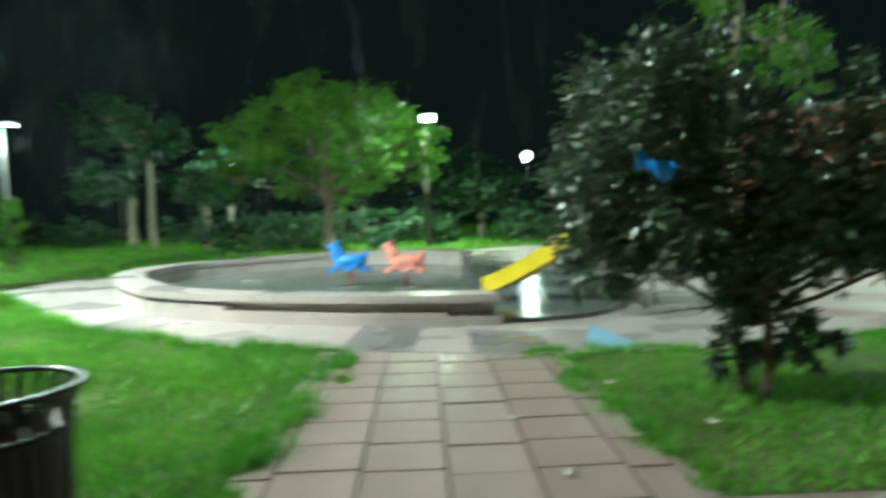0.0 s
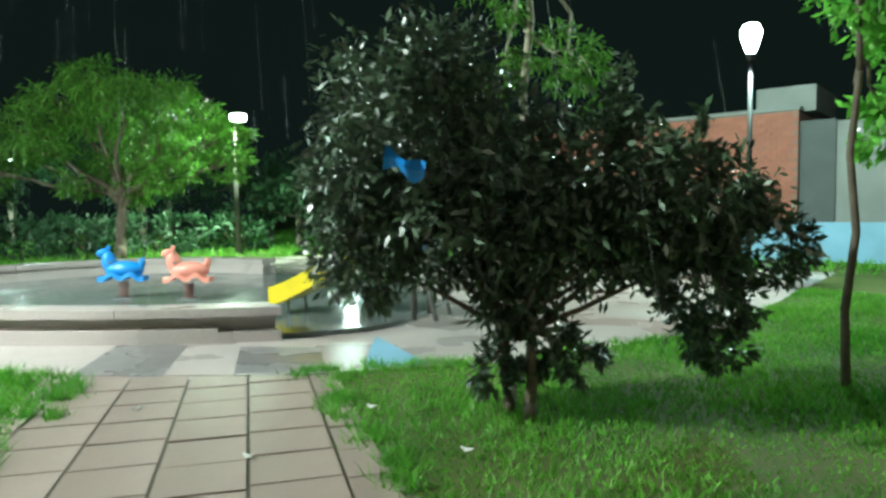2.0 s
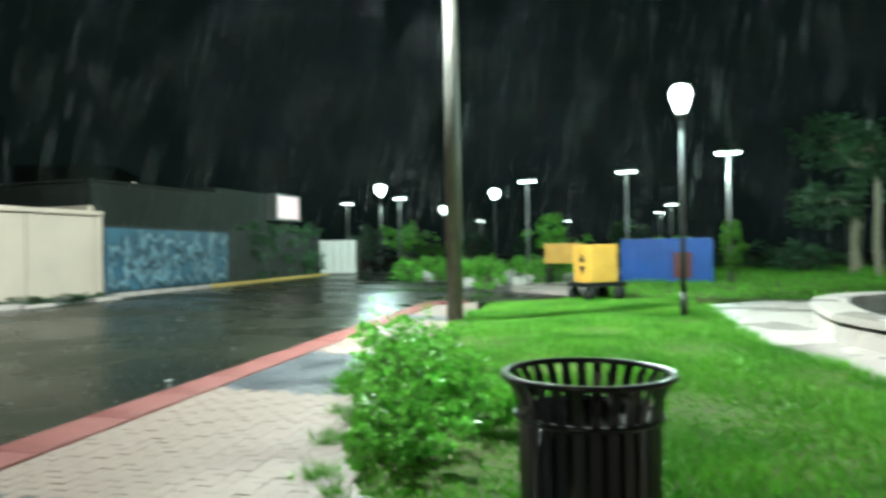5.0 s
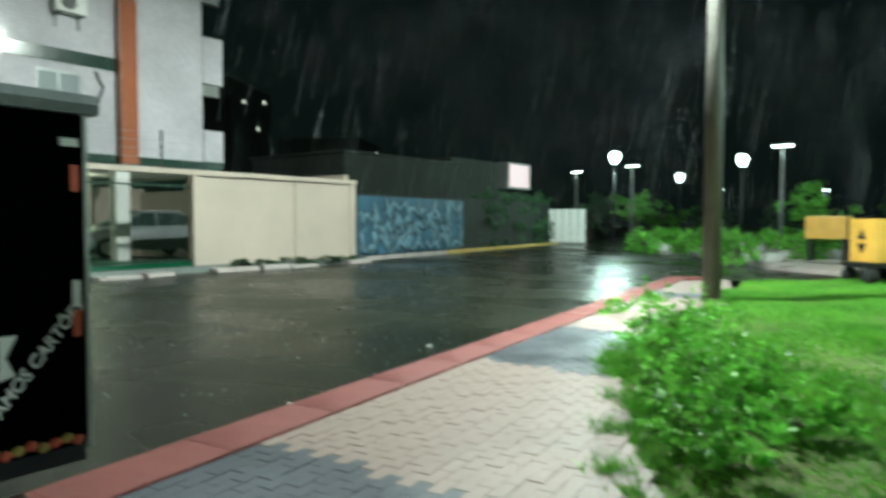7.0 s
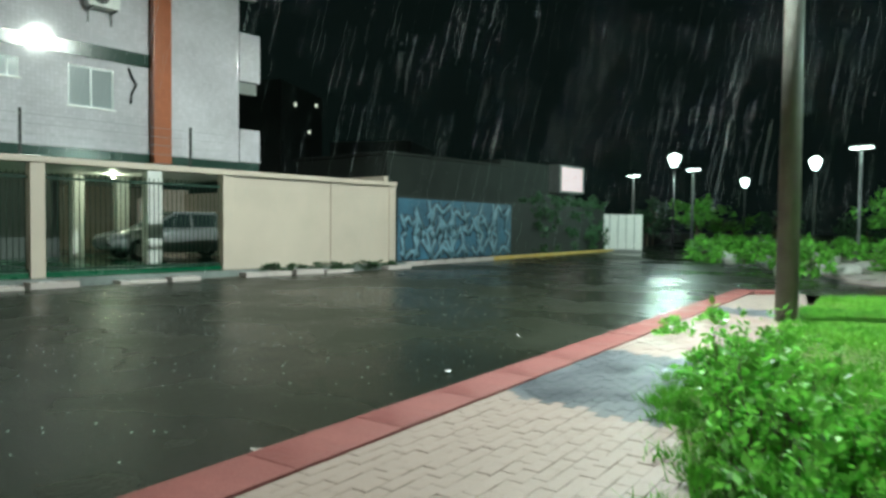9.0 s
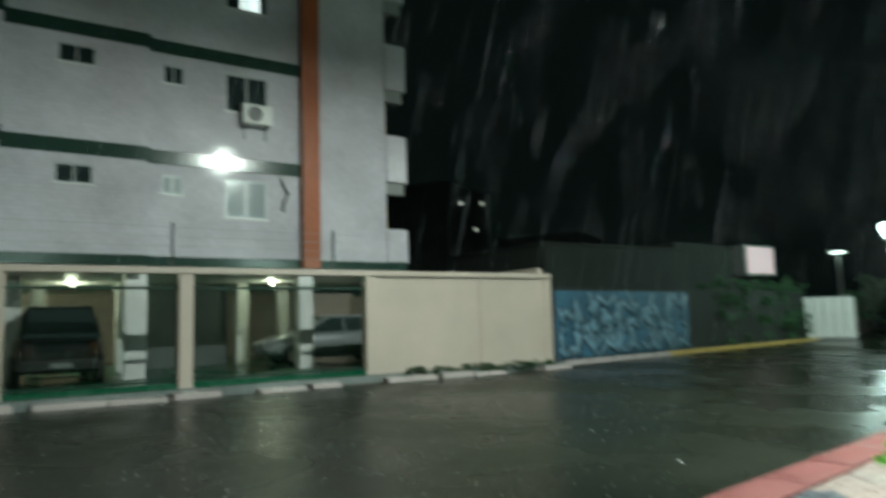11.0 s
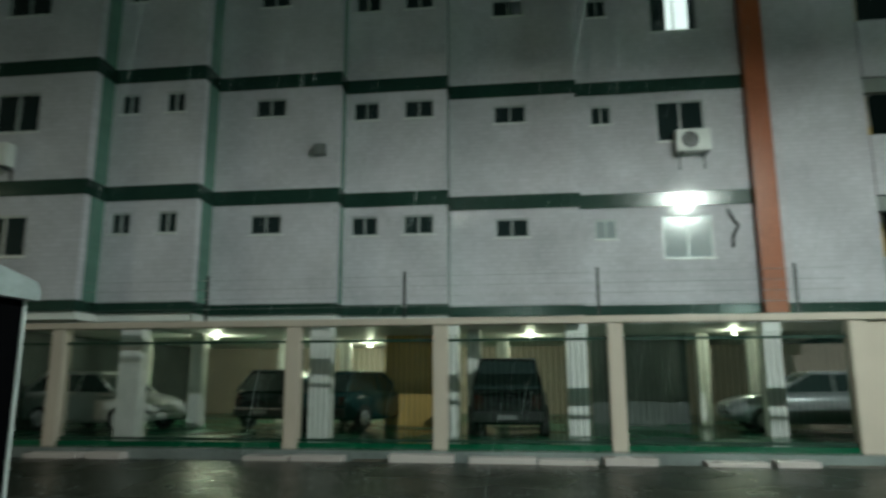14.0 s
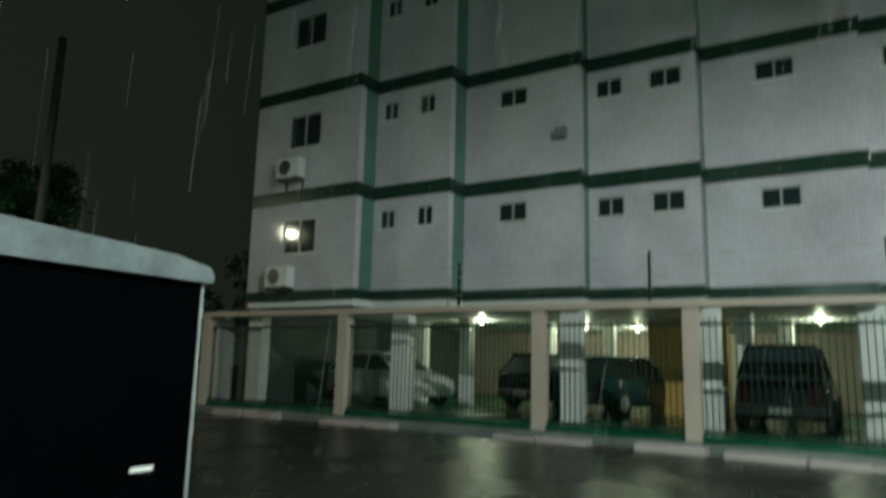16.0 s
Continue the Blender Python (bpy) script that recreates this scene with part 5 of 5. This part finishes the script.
tree("acacia_tree", "wide feathery tree glowing green beside the flood lamp", (18.0, -13.1, -0.02), (0.3, -0.3, 2.3), 0.2,
     [lat(u, z, r, h, d) for u, z, r, h, d in ((-3.6, 3.6, 1.0, 0.5, 0.3), (-2.8, 4.5, 1.2, 0.55, -0.4), (-1.9, 5.4, 1.2, 0.5, 0.4), (-2.0, 3.7, 1.1, 0.45, -0.8), (-0.9, 4.6, 1.3, 0.5, 0.8), (-0.6, 6.0, 1.2, 0.45, 0.0),
      (0.3, 5.3, 1.3, 0.5, -0.7), (0.8, 4.0, 1.2, 0.5, 0.5), (1.4, 5.6, 1.1, 0.45, 0.3), (2.2, 4.7, 1.2, 0.5, -0.3), (2.6, 3.6, 1.0, 0.55, 0.6), (3.4, 4.1, 1.0, 0.5, 0.0), (3.7, 3.2, 0.7, 0.6, 0.2), (-0.2, 3.3, 1.2, 0.4, 0.9), (-3.9, 2.9, 0.6, 0.5, -0.2), (-1.2, 2.7, 0.9, 0.5, 0.2), (1.6, 2.8, 1.0, 0.5, -0.4), (0.4, 2.4, 0.8, 0.5, 0.6))],
     24000, 0.26, LEAF_BRIGHT, droop=1.1, aspect=0.17)
for tx, ty, th, sc in ((29.2, -9.9, 5.0, 1.3), (24.6, -10.9, 2.6, 1.2), (32.0, -9.5, 3.2, 1.3), (38.0, -11.0, 6.5, 1.6), (27.0, -18.5, 3.0, 2.0), (31.0, -22.0, 3.0, 2.2), (24.0, -23.5, 2.2, 1.9), (20.5, -22.5, 1.6, 1.5), (36.0, -16.0, 4.0, 2.0), (17.0, -27.0, 2.4, 2.0), (12.0, -28.5, 2.4, 2.0)):
    tree("park_tree", "dark park tree with a bare pale trunk", (tx, ty, -0.02), (random.uniform(-0.2, 0.2), random.uniform(-0.2, 0.2), th), 0.17,
         [(random.uniform(-1, 1) * sc, random.uniform(-1, 1) * sc, th + random.uniform(-0.2, 1.0) * sc * 0.7, sc, sc, sc * 0.6) for _ in range(5)], 1900, 0.3, LEAF_DARK, BARK_PALE, droop=0.4, group="park trees")
for hx, hy, hr in ((20.5, -13.0, 1.3), (19.6, -15.2, 1.2), (21.0, -11.2, 1.2), (19, -18.5, 1.2), (22, -17.5, 1.3), (26, -14.5, 1.3), (30, -12.5, 1.4), (16, -21.0, 1.3), (35, -8.0, 1.3), (40, -5.5, 1.5), (12.8, -22.0, 1.2), (9.0, -22.5, 1.1)):
    tree("hedge_shrub", "dark rounded shrub at the back of the park", (hx, hy, -0.02), (0, 0, 0.4), 0.05, [(random.uniform(-0.8, 0.8), random.uniform(-0.8, 0.8), 0.7, hr, hr, 0.8) for _ in range(3)], 900, 0.24, LEAF_DARK, category="shrub", group="back shrubs")
tree("sapling", "bright green sapling beside the blue kiosk", (23.6, -3.9, -0.02), (0, 0, 1.1), 0.04, [(0, 0, 1.3, 0.4, 0.4, 0.7), (0.1, 0.2, 1.9, 0.35, 0.35, 0.5)], 700, 0.17, LEAF_BRIGHT, category="tree")
for sx, sy, hh in ((0.4, -0.25, 0.4), (0.95, 0.15, 0.5), (1.5, 0.5, 0.55), (2.15, 0.75, 0.48), (1.25, -0.3, 0.35), (1.95, 0.2, 0.4), (2.7, 0.6, 0.42), (0.0, -0.45, 0.3), (0.75, -0.75, 0.25), (3.2, 0.9, 0.36)):
    tree("shrub", "leafy green shrub spilling over the pavement edge", (sx, sy, -0.02), (0, 0, 0.15), 0.012,
         [(random.uniform(-0.28, 0.28), random.uniform(-0.25, 0.25), hh * random.uniform(0.35, 0.8), random.uniform(0.14, 0.26), random.uniform(0.14, 0.26), hh * random.uniform(0.25, 0.42)) for _ in range(6)]
         + [(random.uniform(-0.3, 0.3), random.uniform(-0.25, 0.25), hh * random.uniform(0.95, 1.35), 0.045, 0.045, random.uniform(0.14, 0.28)) for _ in range(6)], 760, 0.072, LEAF_SHRUB, category="shrub", group="pavement shrubs", droop=-0.3)
for sx, sy in ((6.0, 2.95), (7.6, 3.0)):
    tree("weed_tuft", "low tuft of weeds growing between kerb and pavement", (sx, sy - 0.1, -0.02), (0, 0, 0.04), 0.01, [(0, 0, 0.08, 0.4, 0.16, 0.09)], 500, 0.07, LEAF_SHRUB, category="weeds", group="weeds")
for i in range(7):
    sx = 7.0 + 0.65 * i
    tree("wall_weeds", "dark mossy weeds along the foot of the cream wall", (sx, 13.9, 0.18), (0, 0, 0.05), 0.01, [(0, 0, 0.06, 0.4, 0.15, 0.09)], 420, 0.07, MOSS, category="weeds", group="wall weeds")
for i in range(40):
    a = random.uniform(0, 1)
    sx, sy = 18.5 + 20 * a + random.uniform(-1, 1), 2.2 + 13.5 * random.random() * (0.35 + a * 0.65)
    if random.random() < 0.55:
        tree("garden_shrub", "wet green shrub in the far planted bed", (sx, sy, -0.02), (0, 0, 0.2), 0.03, [(random.uniform(-0.3, 0.3), random.uniform(-0.3, 0.3), 0.5, 0.6, 0.6, 0.45) for _ in range(3)], 500, 0.2, LEAF_SHRUB, category="shrub", group="garden shrubs")
    bm = B()
    ball(bm, (sx + 0.9, sy - 0.6, 0.1), random.uniform(0.25, 0.5), random.uniform(0.2, 0.4), random.uniform(0.15, 0.3), 2)
    for v in bm.verts:
        v.co += Vector((random.uniform(-1, 1), random.uniform(-1, 1), random.uniform(-1, 1))) * 0.035
    solid("boulder", bm, STONE, "pale boulder edging the planted bed", "stone", group="boulders")
for i in range(12):
    sx, sy, h = 36 + 26 * random.random(), -3 + 30 * random.random(), random.uniform(1.2, 2.2)
    tree("far_tree", "small dark tree among the far lamps", (sx, sy, -0.2), (0, 0, h), 0.1, [(random.uniform(-0.9, 0.9), random.uniform(-0.9, 0.9), h + random.uniform(-0.2, 0.9), 1.1, 1.1, 0.7) for _ in range(4)], 800, 0.32, LEAF_SHRUB if i % 2 else LEAF_DARK, group="far trees")
for i in range(5):
    tree("wall_creeper", "dark leafy creeper hanging over the wall", (21.8 + 1.6 * i, 16.1 + 0.2 * i, 0.0), (0, 0, 1.2), 0.04, [(random.uniform(-0.5, 0.5), 0, z, 0.9, 0.4, 0.6) for z in (0.7, 1.5, 2.3)], 900, 0.2, LEAF_DARK, category="creeper", group="wall creepers")
tree("street_tree", "tall dark street tree beyond the trailer", (-26.5, 15.6, 0.0), (0.2, 0, 5.0), 0.22,
     [(random.uniform(-2.4, 2.4), random.uniform(-2.4, 2.4), random.uniform(5.0, 9.2), 1.5, 1.5, 1.0) for _ in range(9)], 6500, 0.3, LEAF_DARK)
tree("street_tree", "low dark tree beside the end of the apartment block", (-18.6, 19.5, 0.0), (0, 0, 2.2), 0.12,
     [(random.uniform(-1.0, 1.0), random.uniform(-1.0, 1.0), random.uniform(2.6, 4.6), 1.0, 1.0, 0.8) for _ in range(6)], 2600, 0.24, LEAF_DARK)
lp = thing("far_pole", "slim pale pole beyond the trailer", "pole", (-20.0, 12.4, -0.05))
bm = B()
tube(bm, (0, 0, 0), (0.1, 0, 11.4), 0.16, 0.12, 12)
part("shaft", bm, POLE_CONC, lp)
fl = thing("far_street_lamp", "tall street lamp pole with an arm over the road", "street lamp", (-22.3, -2.2, -0.05))
bm = B()
tube(bm, (0, 0, 0), (0, 0, 7.6), 0.14, 0.1, 12)
part("shaft", bm, POLE_CONC, fl)
bm = B()
limb(bm, (0, 0, 7.5), (0, 5.1, 7.66), 0.04, 0.03, 0.0, 3, 8)
part("arm", bm, STEEL, fl)
bm = B()
ball(bm, (0, 5.2, 7.68), 0.2, 0.32, 0.08, 2)
part("lamp_head", bm, STEEL, fl)

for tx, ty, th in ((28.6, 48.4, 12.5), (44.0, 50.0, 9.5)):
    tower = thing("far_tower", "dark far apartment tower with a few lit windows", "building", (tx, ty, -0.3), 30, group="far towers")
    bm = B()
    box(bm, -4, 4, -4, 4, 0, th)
    part("wall", bm, BLACK_PLASTER, tower)
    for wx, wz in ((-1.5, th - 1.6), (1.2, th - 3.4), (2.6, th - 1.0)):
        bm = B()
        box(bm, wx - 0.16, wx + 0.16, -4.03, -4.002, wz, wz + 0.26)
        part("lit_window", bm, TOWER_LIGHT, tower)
bm = B()
for i in range(420):
    u, v = random.gauss(0, 1), random.gauss(0, 1)
    gx, gy, s = -3.85 + 0.42 * u + 0.1 * v, -6.2 + 0.35 * v, random.uniform(0.012, 0.03)
    if inside(LAWN_B, np.array([gx]), np.array([gy]))[0]:
        continue
    vs = [bm.verts.new((gx + s * math.cos(k * 1.05) * random.uniform(0.7, 1.2), gy + s * math.sin(k * 1.05) * random.uniform(0.7, 1.2), -0.013)) for k in range(6)]
    top = bm.verts.new((gx, gy, -0.012 + s * 1.2))
    for k in range(6):
        bm.faces.new((vs[k], vs[(k + 1) % 6], top))
tagged(part("gravel", bm, STONE), "patch of pale wet gravel beside the lawn", "gravel", kind="stuff")

# rain: thin slanting drops caught in the lamp light
k = 2600
rx, ry, rz = RNG.uniform(-6, 26, k), RNG.uniform(-8, 13, k), RNG.uniform(0.5, 9.0, k)
far = np.hypot(np.clip(rx, -4.5, 1.2) - rx, np.clip(ry, -2.8, 1.7) - ry) > 2.2
rx, ry, rz = rx[far], ry[far], rz[far]
k = len(rx)
ln, wd = RNG.uniform(0.4, 1.2, k), RNG.uniform(0.0003, 0.0008, k)
ang = RNG.uniform(0, np.pi, k)
top = np.stack([rx + ln * 0.2, ry - ln * 0.1, rz + ln], 1)
bot = np.stack([rx, ry, rz], 1)
sd = np.stack([np.cos(ang) * wd, np.sin(ang) * wd, 0 * wd], 1)
sd2 = np.stack([-np.sin(ang) * wd, np.cos(ang) * wd, 0 * wd], 1)
q = np.concatenate([np.stack([bot - sd, bot + sd, top + sd, top - sd], 1), np.stack([bot - sd2, bot + sd2, top + sd2, top - sd2], 1)])
tagged(quads("rain", q.reshape(-1, 3), RAIN), "thin slanting streaks of rain in the lamp light", "rain", kind="stuff").visible_shadow = False

# splashes: tiny crowns of water where the drops strike the road and the paving
k = 3600
rx, ry = RNG.uniform(-8, 24, k), RNG.uniform(2.9, 13.4, k)
rz = -0.13 + 0.018 * (ry - 2.5) + 0.003
ang, hh = RNG.uniform(0, np.pi, k), RNG.uniform(0.004, 0.014, k)
dx, dy = np.cos(ang) * hh * 0.55, np.sin(ang) * hh * 0.55
q = np.concatenate([np.stack([np.stack([rx - s * c, ry - s * d, rz], 1), np.stack([rx + s * c, ry + s * d, rz], 1), np.stack([rx + 1.5 * s * c, ry + 1.5 * s * d, rz + hh], 1), np.stack([rx - 1.5 * s * c, ry - 1.5 * s * d, rz + hh], 1)], 1) for c, d, s in ((dx, dy, 1), (-dy, dx, 1))])
on_road = np.tile(ry > 3.3 + 0.02 * rx, 2)
tagged(quads("splashes", q[on_road].reshape(-1, 3), RAIN), "tiny pale splashes of rain striking the wet road", "splashes", kind="stuff")

for lx, ly, lz in ((-0.95, -4.81, 0.004), (0.6, -4.9, 0.004), (-1.9, -4.35, 0.004), (2.3, 3.6, -0.105), (4.6, 4.4, -0.09), (-0.4, 2.9, -0.118), (-2.0, -5.6, 0.05), (-0.9, -5.9, 0.05)):
    bm = B()
    vs = [bm.verts.new((0.05 * math.cos(u), 0.026 * math.sin(u), 0.012 * math.cos(2 * u) + 0.012)) for u in [i * math.pi / 4 for i in range(8)]]
    top = bm.verts.new((0, 0, 0.016))
    for i in range(8):
        bm.faces.new((vs[i], vs[(i + 1) % 8], top))
    ob = solid("fallen_leaf", bm, STONE, "pale curled fallen leaf lying on the wet ground", "leaf", group="fallen leaves")
    ob.matrix_basis = pose(lx, ly, lz, 0, 0, random.uniform(0, 180))

# ---------------------------------------------------------------- pavers and slabs, last
D, N = Vector((0.82, -0.572, 0)), Vector((0.572, 0.82, 0))
path = thing("slab_path", "path of square worn concrete slabs with dark joints", "path", kind="structure")
pang = math.degrees(math.atan2(-0.572, 0.82))
COLUMNS = ((-5.27, -5.01, 0.0), (-5.01, -4.487, 0.05), (-4.487, -3.98, 0.0), (-3.98, -3.475, 0.1), (-3.475, -2.965, 0.14), (-2.965, -2.72, 0.05))
for n0, n1, shift in COLUMNS:
    bm = B()
    hw = (n1 - n0) / 2 - 0.011
    box(bm, -0.225, 0.225, -hw, hw, -0.05, 0.0, 0.005)
    slab_mesh = mesh_of("slab", bm, SLAB)
    for i in range(13):
        p = D * (-1.34 + shift + 0.47 * (i + 0.5)) + N * ((n0 + n1) / 2)
        if i == 12 and n0 < -4.0:
            continue
        ob = new("slab", slab_mesh)
        ob.parent = path
        ob.matrix_basis = pose(p.x, p.y, random.uniform(-0.005, 0.003), random.uniform(-0.4, 0.4), random.uniform(-0.4, 0.4), pang + random.uniform(-0.3, 0.3))
bm = B()
prism(bm, [((D * u + N * v).x, (D * u + N * v).y) for u, v in ((-1.3, -5.26), (4.25, -5.26), (4.55, -2.74), (-1.3, -2.74))], -0.05, -0.0085)
part("bed", bm, SOIL, path, "dark wet soil in the joints")
FRONT = ((2.15, -5.05), (1.46, -5.58), (0.96, -5.98), (0.3, -6.5))
BACK = ((3.35, -6.1), (2.6, -6.5), (2.05, -6.8), (1.3, -7.3))
for k, m in enumerate((THRESHOLD, CONCRETE, THRESHOLD)):
    bm = B()
    prism(bm, [FRONT[k], FRONT[k + 1], BACK[k + 1], BACK[k]], -0.02, 0.003 + 0.001 * k)
    part("threshold_slab", bm, m, path)

STRIPES = ((-9.0, -1.33, 1), (-1.33, 1.68, 0), (1.68, 4.2, 1), (4.2, 8.6, 0), (8.6, 10.4, 1), (10.4, 13.0, 0))
EDGE = [(-2.3, -1.75), (-0.87, -0.5), (0.09, 0.15), (0.96, 0.5), (2.4, 1.3), (4.3, 1.6), (8.2, 1.75), (10.5, 2.3), (13.4, 3.1)]
bm = B()
box(bm, -0.099, 0.099, -0.049, 0.049, -0.05, 0.0, 0.003)
light_brick = mesh_of("paver", bm, PAVER)
bm = B()
box(bm, -0.099, 0.099, -0.049, 0.049, -0.05, 0.0, 0.003)
dark_brick = mesh_of("paver", bm, PAVER_DARK)
tone = {0: light_brick, 1: dark_brick}
base = {k: np.array([v.co[:] for v in m.vertices]) for k, m in tone.items()}
faces = {k: [list(p.vertices) for p in m.polygons] for k, m in tone.items()}
ca, sa = math.cos(radians(kang)), math.sin(radians(kang))
single = 0
loose = {0: ([], []), 1: ([], [])}
for r in range(46):
    for c in range(-40, 60):
        u, v = c * 0.202 + (0.1 if r % 2 else 0), -0.51 - r * 0.1015
        x, y = u * ca - v * sa, 2.66 + u * sa + v * ca
        if not (-4.2 < x < 9.5):
            continue
        if x > -2.3 and y < np.interp(x, [e[0] for e in EDGE], [e[1] for e in EDGE]) + 0.02:
            continue
        if x <= -2.3 and y < -2.1:
            continue
        k = next((s[2] for s in STRIPES if s[0] <= x < s[1]), 0)
        z, tilt = random.uniform(-0.003, 0.002), random.uniform(-0.4, 0.4)
        m = pose(x, y, z, tilt, random.uniform(-0.4, 0.4), kang + random.uniform(-0.4, 0.4))
        if -1.6 < x < 1.6 and 0.9 < y and single < 300:
            ob = new("paver", tone[k])
            ob.parent = pavement
            ob.matrix_basis = m
            single += 1
        else:
            vs, fs = loose[k]
            o = len(vs)
            mm = np.array(m)
            vs.extend((base[k] @ mm[:3, :3].T + mm[:3, 3]).tolist())
            fs.extend([[i + o for i in f] for f in faces[k]])
for k, mat in ((0, PAVER), (1, PAVER_DARK)):
    me = bpy.data.meshes.new("paver_field")
    me.from_pydata(loose[k][0], [], loose[k][1])
    me.materials.append(mat)
    ob = new("paver_field", me)
    ob.parent = pavement
    tagged(ob, "dark pavers" if k else "pinkish pavers", kind="stuff")
